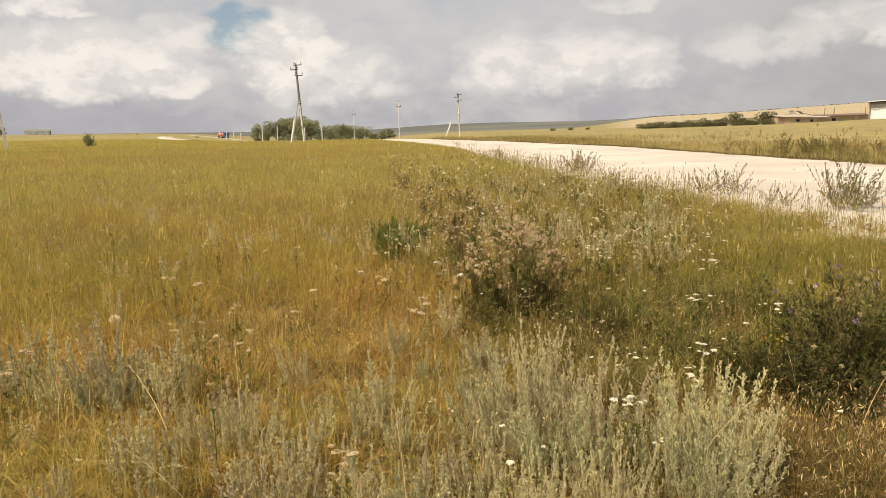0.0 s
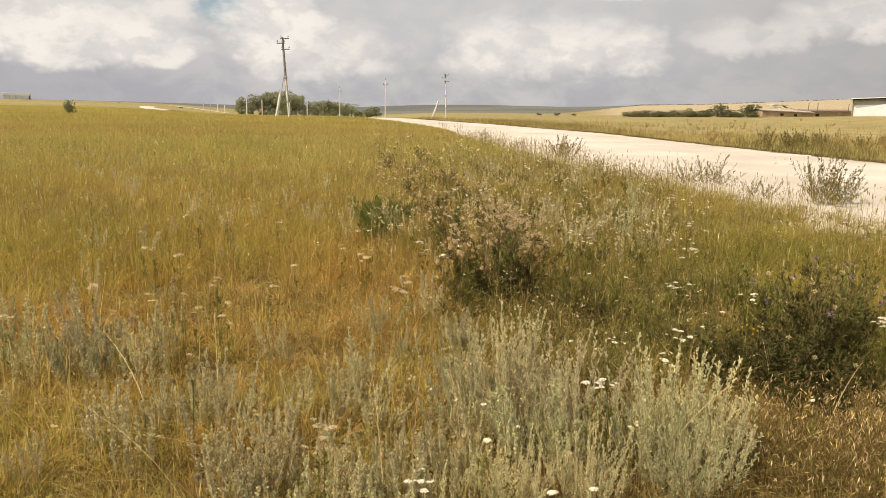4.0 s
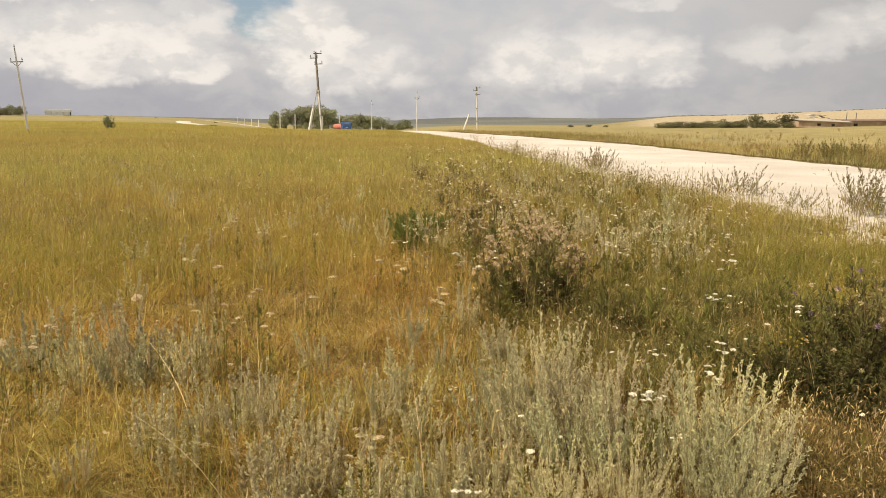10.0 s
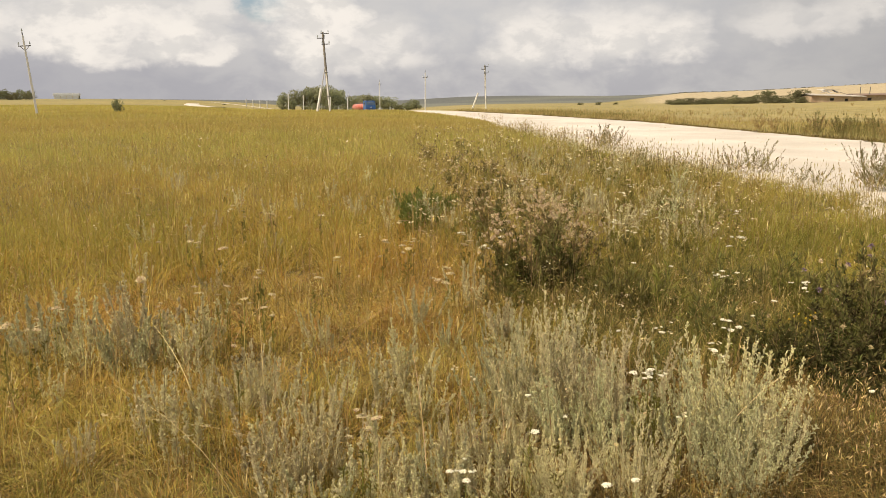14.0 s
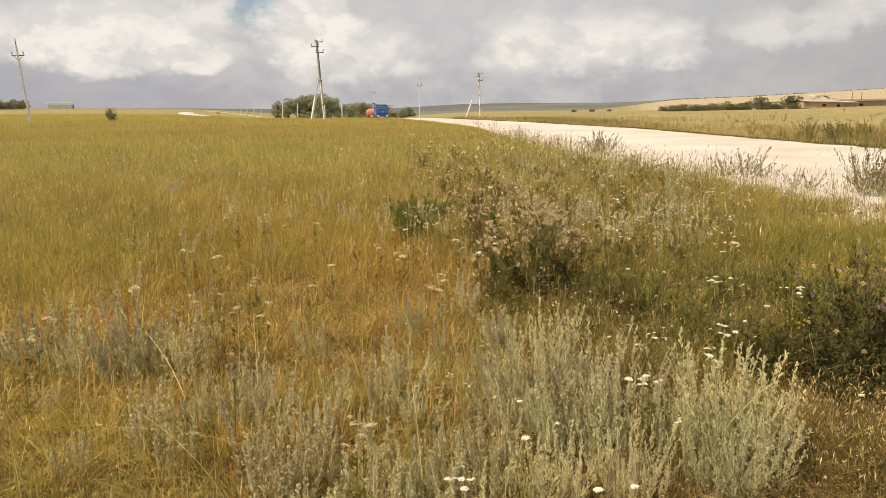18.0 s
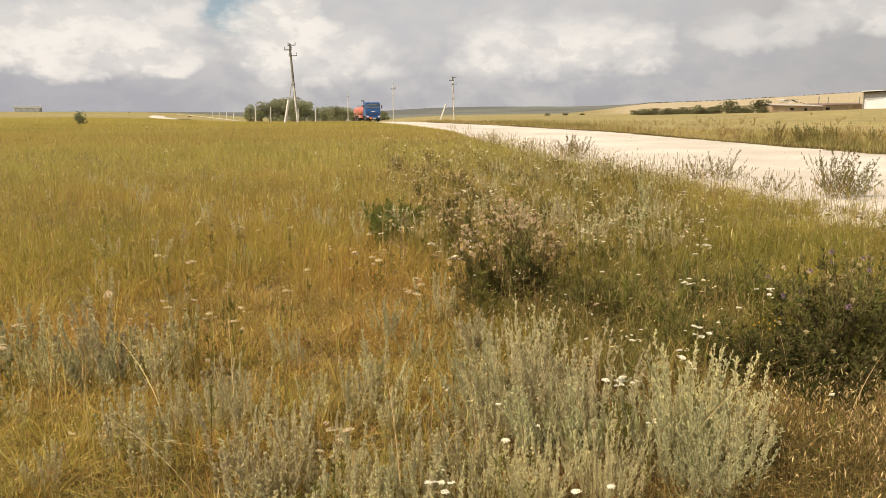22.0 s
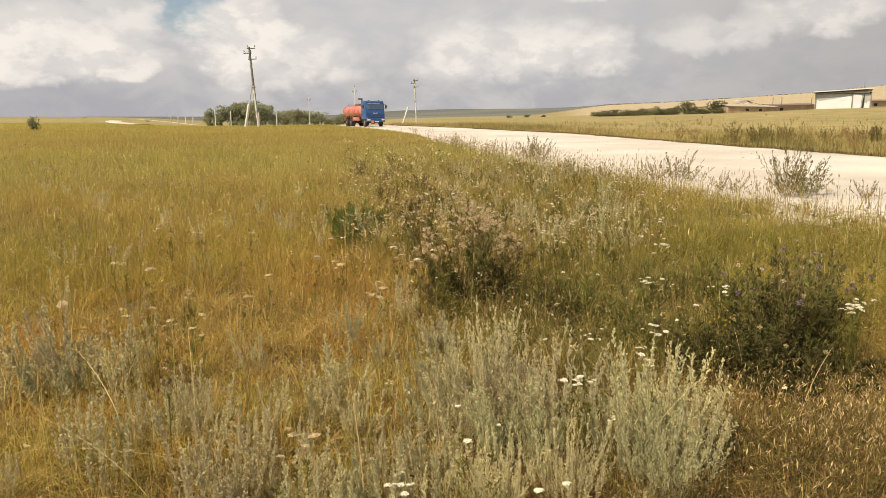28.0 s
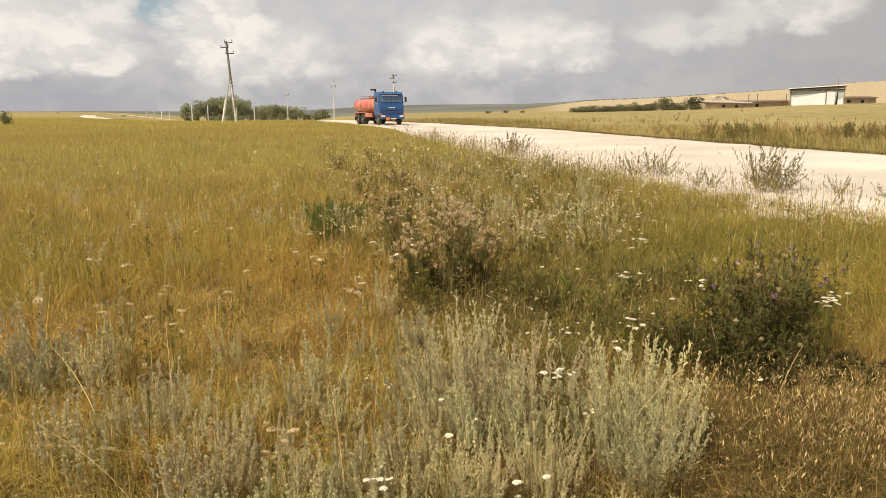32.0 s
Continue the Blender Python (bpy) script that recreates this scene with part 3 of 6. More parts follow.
def plant_tree(meshes, m, name, label, category, group):
    t = thing(name, label, category, group, m)
    share("trunk", meshes[0], t)
    share("crown", meshes[1], t)
    return t


def build_trees():
    rng = np.random.default_rng(5)
    kinds = [tree_meshes(11 + i, 6.5, 6.0) for i in range(4)]
    low = [tree_meshes(31 + i, 2.6, 3.8, 900, 0.16, True) for i in range(4)]
    row = [tree_meshes(51 + i, 2.6, 3.8, 1300, 0.13, True, HEDGE_LEAF) for i in range(5)]

    def put(kind, x, y, s, sz, **kw):
        m = stand(x, y, float(rng.uniform(0, 360)), -0.1) @ Matrix.Diagonal((s, s, sz, 1))
        t = plant_tree(kind, pose(0, 0, 0), **kw)
        t.matrix_basis = m
    grove = dict(name="tree", label="dense dark green tree of a small grove beyond the meadow", category="tree", group="trees of the grove")
    # grove: place along its front, height
    for i, (x, h) in enumerate(((-54, 4.6), (-51, 5.6), (-48, 5.8), (-44.5, 7.2), (-42, 7.6), (-39.5, 7.4), (-36.5, 6.0), (-34, 4.9), (-31, 5.2), (-28.5, 5.0),
                                (-26, 5.2), (-23.5, 4.9), (-21, 4.7), (-18.5, 4.2), (-46, 7.0), (-37.5, 6.6), (-30, 5.2), (-24.5, 5.0))):
        put(kinds[i % 4], x, 258 + (i % 5) * 3.5, (h + 0.9) / 6.6, (h + (1.3 if x < -36 else 0.5)) / 6.4, **grove)
    thick = dict(name="bush", label="low dark green bush at the edge of the grove", category="bush", group="bushes of the grove")
    for i in range(14):
        put(low[i % 4], -52 + i * 3.3, 247 + (i * 7) % 5, 0.95, 1.0 + 0.25 * math.sin(i * 2.1), **thick)
    for i in range(4):
        put(low[i % 4], -15 + i * 2.0, 262 + i * 2, 0.9, 0.68 - 0.05 * i, **thick)
    hedge = dict(name="bush", label="rounded dark green bush of a hedge below the golden hillside", category="bush", group="hedge bushes")
    for i, (x, h) in enumerate(((61, 1.6), (64.5, 2.0), (67, 1.9), (69.5, 1.9), (72.5, 2.1), (75.5, 2.3), (78.5, 2.3), (81.5, 2.4), (84, 3.0), (86.5, 3.3),
                                (89, 2.6), (91.5, 2.7), (94, 3.6), (96.5, 3.6), (98.5, 3.0))):
        put(row[i % 5], x + 0.9 * math.sin(i * 2.7), 207 + (i % 3) * 2, 1.3 + 0.16 * (i % 3), h / (3.0 + 0.5 * math.sin(i * 1.9)), **hedge)
    for i in range(16):
        put(row[(i + 1) % 5], 61.5 + i * 2.4 + math.sin(i * 1.3), 204 + (i % 2) * 2, 1.1 + 0.2 * math.sin(i * 3.1), 0.42 + 0.012 * i + 0.08 * math.sin(i * 2.3), **hedge)
    lone = dict(name="bush", label="single dark bush standing in the meadow", category="bush", group="scattered bushes")
    put(low[1], -36.7, 86, 0.40, 0.55, **lone)
    for x, y, s in ((-86, 300, 0.5), (-62, 300, 0.4), (-180, 420, 0.5), (44, 250, 0.8), (52, 260, 0.9), (60, 270, 0.7), (-120, 330, 0.35), (-48, 128, 0.16), (-54, 118, 0.2)):
        put(row[int(x) % 4], x, y, s * 0.8, s * 0.42, **lone)
    left = dict(name="bush", label="broad dark green bush by the far rim of the meadow", category="bush", group="bushes by the meadow rim")
    for i, (x, h) in enumerate(((-181, 3.6), (-177.5, 3.4), (-174, 4.1), (-170.5, 3.6), (-167, 3.9), (-164, 3.5), (-186, 4.0), (-191, 3.8))):
        put(low[i % 4], x, 300 + (i % 3) * 2, 1.35, h / 2.7, **left)
        put(row[i % 5], x + 1.7, 297 + (i % 2) * 2, 1.2, h / 3.6, **left)


# ---- the farm ----
def build_shed():
    x0, y0 = 108.3, 170.0
    t = thing("open_shed", "flat-roofed shed with torn white sheeting on its front", "shed", m=pose(x0, y0, float(height(x0, y0)) - 0.4, 0, 0, -31))
    W, D, H = 11.7, 7.0, 4.2
    bm = bmesh.new()
    box(bm, 0, D - 0.1, H / 2, W, 0.2, H)
    part("back_wall", bm, GREYWALL, t)
    for s in (-1, 1):
        bm = bmesh.new()
        box(bm, s * (W / 2 - 0.1), D / 2, H / 2, 0.2, D - 0.44, H)
        part("side_wall", bm, GREYWALL, t)
    bm = bmesh.new()
    box(bm, 0, D / 2 - 0.3, H + 0.32, W + 0.7, D + 1.2, 0.16, 0.03, turn=pose(0, 0, 0, -1.5, -3, 0))
    part("roof", bm, WHITEWASH, t, "pale sheet roof")
    bm = bmesh.new()
    box(bm, 0, -0.02, H - 0.08, W - 0.1, 0.25, 0.35, 0.02, turn=pose(0, 0, 0, 0, -3, 0))
    part("lintel", bm, TIMBER, t, "dark timber beam")
    # grey boarding paints the eave's shadow on the upper front
    bm = bmesh.new()
    box(bm, 0, 0.14, 1.9, W - 0.5, 0.1, 3.8)
    part("front_boarding", bm, GREYWALL, t, "grey boarding whose colour stands for the roof's shadow")
    for k, cx in enumerate((-W / 2 + 0.15, 1.92, W / 2 - 0.15)):
        bm = bmesh.new()
        box(bm, cx, -0.06, H / 2, 0.26, 0.26, H - 0.1, 0.02)
        part("post", bm, TIMBER, t)
    # torn sheets: outline in x, z; the grey left above them paints the roof's shadow
    sheets = [[(-5.5, 0.1), (1.8, 0.1), (1.8, 3.3), (0.2, 3.1), (-1.4, 2.75), (-3.6, 2.55), (-4.8, 2.2), (-5.5, 2.6)],
              [(2.05, 0.1), (3.7, 0.1), (3.85, 3.4), (3.2, 3.6), (2.05, 3.75)],
              [(4.4, 0.1), (5.5, 0.1), (5.5, 1.9), (5.2, 2.2), (4.8, 1.5), (4.5, 1.9)]]
    for sh in sheets:
        bm = bmesh.new()
        vs = [bm.verts.new((x, -0.02 + 0.05 * math.sin(x * 2.1), z)) for x, z in sh]
        f = bm.faces.new(vs)
        r = bmesh.ops.extrude_face_region(bm, geom=[f])
        bmesh.ops.translate(bm, vec=(0, -0.05, 0), verts=[v for v in r["geom"] if isinstance(v, bmesh.types.BMVert)])
        part("sheet", bm, WHITEWASH, t, "torn white sheet")
    # solid near-black panel in place of the unlit gap
    bm = bmesh.new()
    vs = [bm.verts.new(p) for p in ((3.85, 0.02, 0.2), (4.25, 0.02, 0.2), (4.4, 0.02, 2.2), (4.35, 0.02, 4.0), (4.05, 0.02, 2.4))]
    f = bm.faces.new(vs)
    r = bmesh.ops.extrude_face_region(bm, geom=[f])
    bmesh.ops.translate(bm, vec=(0, 0.08, 0), verts=[v for v in r["geom"] if isinstance(v, bmesh.types.BMVert)])
    part("gap", bm, UNLIT_DARK, t, "near-black panel painting the unlit gap between the sheets")


def long_barn(m, W, D, H, roof, label, openings=()):
    t = thing("farm_building", label, "farm building", "low farm buildings", m)
    bm = bmesh.new()
    box(bm, 0, D / 2, H / 2, W, D, H)
    part("wall", bm, BRICK, t)
    bm = bmesh.new()
    rise = 0.4
    pr = [(-0.5, H), (D / 2, H + rise), (D + 0.5, H), (D + 0.5, H + 0.14), (D / 2, H + rise + 0.16), (-0.5, H + 0.14)]
    a = [bm.verts.new((-W / 2 - 0.3, y, z)) for y, z in pr]
    b = [bm.verts.new((W / 2 + 0.3, y, z)) for y, z in pr]
    bm.faces.new(a[::-1])
    bm.faces.new(b)
    for i in range(6):
        bm.faces.new((a[i], a[(i + 1) % 6], b[(i + 1) % 6], b[i]))
    part("roof", bm, roof, t)
    # near-black panels set on the wall paint unlit openings
    for ox, w, h, z in openings:
        bm = bmesh.new()
        box(bm, ox, 0.0, z, w, 0.12, h)
        part("opening", bm, UNLIT_DARK, t, "near-black panel painting an unlit opening")
    return t


def build_farm():
    build_shed()
    z = float(height(100, 200))
    long_barn(pose(102.4, 201, z - 0.2, 0, 1.5, -2), 13.5, 7, 1.75, SLATE, "low weathered brick barn with a sagging pale roof", ((-1.5, 0.9, 0.6, 0.9), (2.2, 0.8, 0.6, 0.9)))
    long_barn(pose(114.8, 203, z - 0.1, 0, -1, -2), 12.5, 7, 1.95, DARKROOF, "low ruined barn with a dark rusty roof", ((-3, 1.0, 0.7, 1.0),))
    long_barn(pose(139.0, 200, float(height(139, 200)), 0, 0, -2), 12.0, 7, 1.9, DARKROOF, "low dark-roofed barn beside the shed", ((-2, 1.0, 0.8, 1.0), (2, 1.0, 0.8, 1.0)))
    t = thing("rubble_heap", "heap of broken pale roof boards on the barn", "rubble", m=pose(103, 206, z + 2.2))
    rng = np.random.default_rng(8)
    for i in range(12):
        bm = bmesh.new()
        box(bm, 0, 0, 0, float(rng.uniform(1.2, 3.2)), 0.6, 0.12, turn=None)
        ob = part("board", bm, (TIMBER, CONCRETE, SLATE)[i % 3], t)
        ob.matrix_basis = pose(float(rng.uniform(-3, 3)), float(rng.uniform(-1, 1)), 0.2 + 0.09 * i, float(rng.uniform(-10, 10)), float(rng.uniform(-22, 22)), float(rng.uniform(-40, 40)))
    for x, y in ((107.5, 200), (110, 200), (118.5, 200)):
        p = thing("chimney_pipe", "thin dark pipe above the barn roof", "pipe", "roof pipes", pose(x, y, z + 2.6))
        bm = bmesh.new()
        rod(bm, (0, 0, -0.6), (0, 0, 1.3), 0.09, n=8)
        rod(bm, (0, 0, 1.2), (0, 0, 1.4), 0.16, 0.05, 8)
        part("shaft", bm, STEEL, p)
    mx, my = 150.0, 225.0
    p = thing("mast", "slender dark braced mast behind the farm", "mast", m=stand(mx, my))
    bm = bmesh.new()
    rod(bm, (0, 0, -0.3), (0, 0, 8.5), 0.1, 0.07, 8)
    part("shaft", bm, TIMBER, p)
    bm = bmesh.new()
    rod(bm, (2.6, 0, -0.3), (0.1, 0, 6.8), 0.09, 0.07, 8)
    part("strut", bm, TIMBER, p)
    # shelter with a white roof far across the meadow
    x0, y0 = -196.0, 400.0
    t = thing("open_shelter", "long low shelter with a white roof on posts", "shelter", m=pose(x0, y0, float(height(x0, y0)) + 0.2, 0, 0, 20))
    bm = bmesh.new()
    box(bm, 0, 0, 2.25, 12.5, 5, 1.3, 0.08)
    part("roof", bm, WHITEWASH, t)
    for i in range(5):
        bm = bmesh.new()
        box(bm, -5.6 + i * 2.8, -2.2, 0.8, 0.3, 0.3, 2.4)
        part("post", bm, CONCRETE, t)
    bm = bmesh.new()
    box(bm, 0, 2.2, 0.8, 12, 0.2, 2.2)
    part("back_wall", bm, GREYWALL, t)
    for i in range(4):
        bm = bmesh.new()
        box(bm, -4.2 + i * 2.8, -2.25, 0.65 + 0.1 * (i % 2), 2.3, 0.08, 1.7)
        part("front_panel", bm, WHITEWASH, t)
    # pale track across the meadow
    ys = np.linspace(0, 1, 60)
    ys = ys * 0.6
    cx, cy = -81.5 + 50.0 * ys, 250 - 112 * ys ** 0.8
    # a low bank: foot, crown, crown, foot
    v = np.concatenate([np.c_[cx + 1.3 * q, cy + 0.6 * q] for q in (-1.5, -1, 1, 1.5)])
    z = height(v[:, 0], v[:, 1]) + np.repeat([-0.05, 0.24, 0.24, -0.05], 60)
    i = np.arange(59)
    me = array_mesh("track", np.c_[v, z], np.concatenate([np.stack([i, i + 1, 60 + i + 1, 60 + i], -1) + 60 * q for q in range(3)]), [CHALK])
    tagged(new("track", me), "pale rutted earth track across the meadow", "track", kind="structure")


def build_treeline():
    """A thin dark windbreak along the crest of the golden hillside."""
    rng = np.random.default_rng(91)
    a = rng.uniform(0.285, 0.66, 260)
    x, y = 1000 * np.sin(a), 1000 * np.cos(a)
    c = np.c_[x, y, height(x, y) + rng.uniform(0.0, 0.7, 260)]
    v, f = leaf_cloud(rng, c, rng.uniform(0.7, 1.5, 260), 5200, 0.6)
    tagged(new("far_treeline", array_mesh("far_treeline", v, f, [HEDGE_LEAF])), "thin dark line of far trees on the golden crest", "trees", kind="stuff")


build_poles()
build_trees()
build_farm()
build_treeline()


# ---- the tank truck ----
def build_truck():
    """Forward is +y; +x is the truck's right. The origin lies on the road under its middle."""
    t = thing("tank_truck", "blue flat-nosed truck with an orange-red tank, dusty", "truck")
    # cab
    bm = bmesh.new()
    prof = [(3.90, 0.95), (3.98, 1.25), (3.97, 1.72), (3.70, 2.95), (3.48, 3.16), (2.25, 3.20), (2.08, 3.02), (2.05, 1.02), (2.30, 0.95)]
    a = [bm.verts.new((-1.22, y, z)) for y, z in prof]
    b = [bm.verts.new((1.22, y, z)) for y, z in prof]
    bm.faces.new(a)
    bm.faces.new(b[::-1])
    for i in range(len(prof)):
        j = (i + 1) % len(prof)
        bm.faces.new((a[i], b[i], b[j], a[j]))
    bmesh.ops.recalc_face_normals(bm, faces=bm.faces)
    bmesh.ops.bevel(bm, geom=list(bm.edges), offset=0.06, segments=2, affect="EDGES", profile=0.6)
    cab = part("cab", bm, BLUE, t, "blue painted cab")
    tilt = pose(0, 0, 0, 12.4, 0, 0)
    for s in (-1, 1):
        bm = bmesh.new()
        box(bm, s * 0.56, 3.815, 2.53, 1.08, 0.035, 0.70, 0.015, turn=tilt)
        part("windscreen_pane", bm, PANE, cab, "dark windscreen glass")
        bm = bmesh.new()
        box(bm, s * 1.225, 3.05, 2.34, 0.03, 0.85, 0.80, 0.012)
        part("side_window", bm, PANE, cab, "dark side window")
        bm = bmesh.new()
        box(bm, s * 1.232, 3.02, 1.98, 0.02, 1.06, 1.62, 0.01)
        for v in bm.verts:
            v.co.x += -0.006 * s
        part("door", bm, BLUE, cab)
        bm = bmesh.new()
        rod(bm, (s * 0.08, 3.91, 2.16), (s * 0.75, 3.86, 2.42), 0.012, n=5)
        part("wiper", bm, RUBBER, cab)
        bm = bmesh.new()
        box(bm, s * 1.50, 3.72, 2.45, 0.20, 0.10, 0.46, 0.03)
        rod(bm, (s * 1.22, 3.6, 2.72), (s * 1.5, 3.72, 2.66), 0.02, n=6)
        rod(bm, (s * 1.22, 3.6, 2.15), (s * 1.5, 3.72, 2.24), 0.02, n=6)
        part("mirror", bm, CHASSIS, cab, "black mirror on a bracket")
        bm = bmesh.new()
        box(bm, s * 0.93, 4.14, 0.86, 0.40, 0.05, 0.20, 0.03)
        part("headlight", bm, LAMP, t, "pale headlight")
        bm = bmesh.new()
        box(bm, s * 1.13, 4.12, 1.06, 0.14, 0.05, 0.1, 0.015)
        part("indicator", bm, HAZARD, t, "orange indicator")
        bm = bmesh.new()
        box(bm, s * 1.02, 3.1, 0.82, 0.34, 1.5, 0.08, 0.02)
        box(bm, s * 1.02, 2.36, 0.62, 0.34, 0.08, 0.44, 0.02)
        part("mudguard", bm, CHASSIS, t)
        bm = bmesh.new()
        box(bm, s * 1.05, 3.86, 0.62, 0.36, 0.4, 0.06, 0.02)
        part("step", bm, STEEL, t)
        bm = bmesh.new()
        box(bm, s * 0.66, 3.40, 3.21, 0.16, 0.1, 0.09, 0.02)
        part("roof_lamp", bm, BLUE, cab)
    bm = bmesh.new()
    box(bm, 0, 3.80, 2.98, 2.2, 0.30, 0.05, 0.015, turn=pose(0, 0, 0, -12, 0, 0))
    part("sun_visor", bm, BLUE, cab)
    bm = bmesh.new()
    box(bm, 0.15, 3.775, 2.84, 1.6, 0.02, 0.07, 0.005, turn=tilt)
    part("windscreen_strip", bm, PLATE, cab, "white strip along the top of the windscreen")
    bm = bmesh.new()
    box(bm, 0, 3.985, 1.38, 1.7, 0.03, 0.18, 0.01)
    part("grille", bm, CHASSIS, cab, "dark grille opening")
    for i in range(3):
        bm = bmesh.new()
        box(bm, 0, 4.01, 1.32 + i * 0.06, 1.66, 0.035, 0.035, 0.008)
        part("grille_bar", bm, BLUE, cab)
    bm = bmesh.new()
    box(bm, 0, 3.99, 1.66, 0.62, 0.02, 0.075, 0.005)
    part("badge", bm, PLATE, cab, "pale unreadable badge")
    bm = bmesh.new()
    box(bm, 0, 4.02, 0.80, 2.46, 0.24, 0.44, 0.06)
    part("bumper", bm, BLUE, t, "blue steel bumper")
    bm = bmesh.new()
    box(bm, 0.46, 4.15, 0.62, 0.40, 0.02, 0.30, 0.005)
    part("warning_plate", bm, HAZARD, t, "orange warning plate")
    bm = bmesh.new()
    box(bm, -0.12, 4.15, 0.62, 0.52, 0.02, 0.12, 0.005)
    part("number_plate", bm, PLATE, t, "plain white plate")
    # chassis
    bm = bmesh.new()
    for s in (-1, 1):
        box(bm, s * 0.42, -0.2, 0.92, 0.12, 7.9, 0.26, 0.01)
    for y in (-3.9, -2.4, -0.6, 1.2, 2.8, 3.6):
        box(bm, 0, y, 0.9, 0.8, 0.14, 0.18)
    for y in (-2.75, -1.43, 3.05):
        rod(bm, (-0.95, y, 0.53), (0.95, y, 0.53), 0.09, n=8)
        box(bm, 0, y, 0.53, 0.42, 0.42, 0.36, 0.08)
    part("chassis", bm, CHASSIS, t)
    # tank
    def oval(bm, y0, y1, rx, rz, cz, n=36, dome=0.0):
        rings = []
        for y, k in ((y0 - dome, 0.55), (y0 - dome * 0.55, 0.88), (y0, 1), (y1, 1), (y1 + dome * 0.55, 0.88), (y1 + dome, 0.55)):
            rings.append([bm.verts.new((rx * k * math.copysign(abs(math.cos(q)) ** 0.85, math.cos(q)), y, cz + rz * k * math.copysign(abs(math.sin(q)) ** 0.85, math.sin(q))))
                          for q in (2 * math.pi * i / n for i in range(n))])
        for r, s in zip(rings, rings[1:]):
            for i in range(n):
                bm.faces.new((r[i], r[(i + 1) % n], s[(i + 1) % n], s[i]))
        bm.faces.new(rings[0][::-1])
        bm.faces.new(rings[-1])
        bmesh.ops.recalc_face_normals(bm, faces=bm.faces)
    bm = bmesh.new()
    oval(bm, -4.0, 1.55, 1.14, 0.71, 1.89, dome=0.2)
    part("tank", bm, RED, t, "orange-red oval tank", smooth=True)
    for y in (-3.9, -2.1, -0.3, 1.45):
        bm = bmesh.new()
        oval(bm, y - 0.05, y + 0.05, 1.165, 0.735, 1.89)
        part("tank_hoop", bm, RED, t)
    for y in (-3.2, -1.2, 0.9):
        bm = bmesh.new()
        box(bm, 0, y, 1.14, 1.7, 0.18, 0.32, 0.02)
        part("saddle", bm, CHASSIS, t)
    bm = bmesh.new()
    box(bm, 0, -1.2, 2.64, 0.75, 4.6, 0.07, 0.015)
    part("catwalk", bm, STEEL, t)
    for y in (0.6, -1.6):
        bm = bmesh.new()
        rod(bm, (0, y, 2.54), (0, y, 2.82), 0.36, n=20)
        rod(bm, (0, y, 2.82), (0, y, 2.87), 0.39, n=20)
        part("manhole", bm, RED, t, "red tank hatch")
    for s in (-1, 1):
        bm = bmesh.new()
        for y in (-3.6, -1.2, 1.2):
            rod(bm, (s * 0.5, y, 2.55), (s * 0.5, y, 2.86), 0.018, n=6)
        rod(bm, (s * 0.5, -3.6, 2.86), (s * 0.5, 1.2, 2.86), 0.018, n=6)
        part("handrail", bm, STEEL, t)
        bm = bmesh.new()
        box(bm, s * 1.12, 0.3, 0.95, 0.22, 1.6, 0.42, 0.06)
        part("tool_box", bm, RED if s > 0 else CHASSIS, t)
        bm = bmesh.new()
        box(bm, s * 1.0, -2.1, 1.18, 0.42, 2.7, 0.06, 0.02)
        box(bm, s * 1.0, -3.45, 0.95, 0.42, 0.05, 0.5, 0.02)
        box(bm, s * 1.0, -0.75, 0.98, 0.42, 0.05, 0.46, 0.02)
        part("rear_mudguard", bm, RED, t)
        bm = bmesh.new()
        box(bm, s * 1.0, -3.55, 0.62, 0.44, 0.02, 0.5)
        part("mud_flap", bm, RUBBER, t)
    # ladder at the rear
    bm = bmesh.new()
    for s in (-1, 1):
        rod(bm, (s * 0.2, -4.28, 0.8), (s * 0.2, -4.28, 2.62), 0.02, n=6)
    for i in range(6):
        rod(bm, (-0.2, -4.28, 0.95 + 0.3 * i), (0.2, -4.28, 0.95 + 0.3 * i), 0.015, n=6)
    part("ladder", bm, STEEL, t)
    # air intake and exhaust behind the cab
    bm = bmesh.new()
    rod(bm, (1.0, 1.9, 1.2), (1.0, 1.9, 3.38), 0.08, n=12)
    box(bm, 1.22, 1.9, 3.42, 0.58, 0.2, 0.16, 0.06)
    part("air_intake", bm, CHASSIS, t, "black upright air intake")
    bm = bmesh.new()
    rod(bm, (-0.9, 1.88, 1.1), (-0.9, 1.88, 2.9), 0.07, n=10)
    part("exhaust", bm, STEEL, t)
    bm = bmesh.new()
    box(bm, 0, 1.82, 1.6, 1.3, 0.2, 1.2, 0.03)
    part("cab_rack", bm, CHASSIS, t)
    # wheels: twin at the back
    def tyre_mesh(w):
        bm = bmesh.new()
        n = 28
        prof = [(0.28, -w / 2), (0.44, -w / 2), (0.51, -w / 2 + 0.05), (0.525, 0), (0.51, w / 2 - 0.05), (0.44, w / 2), (0.28, w / 2)]
        rings = [[bm.verts.new((x, r * math.cos(2 * math.pi * i / n), r * math.sin(2 * math.pi * i / n))) for i in range(n)] for r, x in prof]
        for r, s in zip(rings, rings[1:] + rings[:1]):
            for i in range(n):
                bm.faces.new((r[i], r[(i + 1) % n], s[(i + 1) % n], s[i]))
        for i in range(0, n):
            q = 2 * math.pi * (i + 0.5) / n
            box(bm, (0.25 if i % 2 else -0.25) * w, 0.527 * math.cos(q), 0.527 * math.sin(q), w * 0.42, 0.05, 0.02, turn=Matrix.Rotation(q - math.pi / 2, 4, "X"))
        bmesh.ops.recalc_face_normals(bm, faces=bm.faces)
        me = bpy.data.meshes.new("tyre")
        bm.to_mesh(me)
        bm.free()
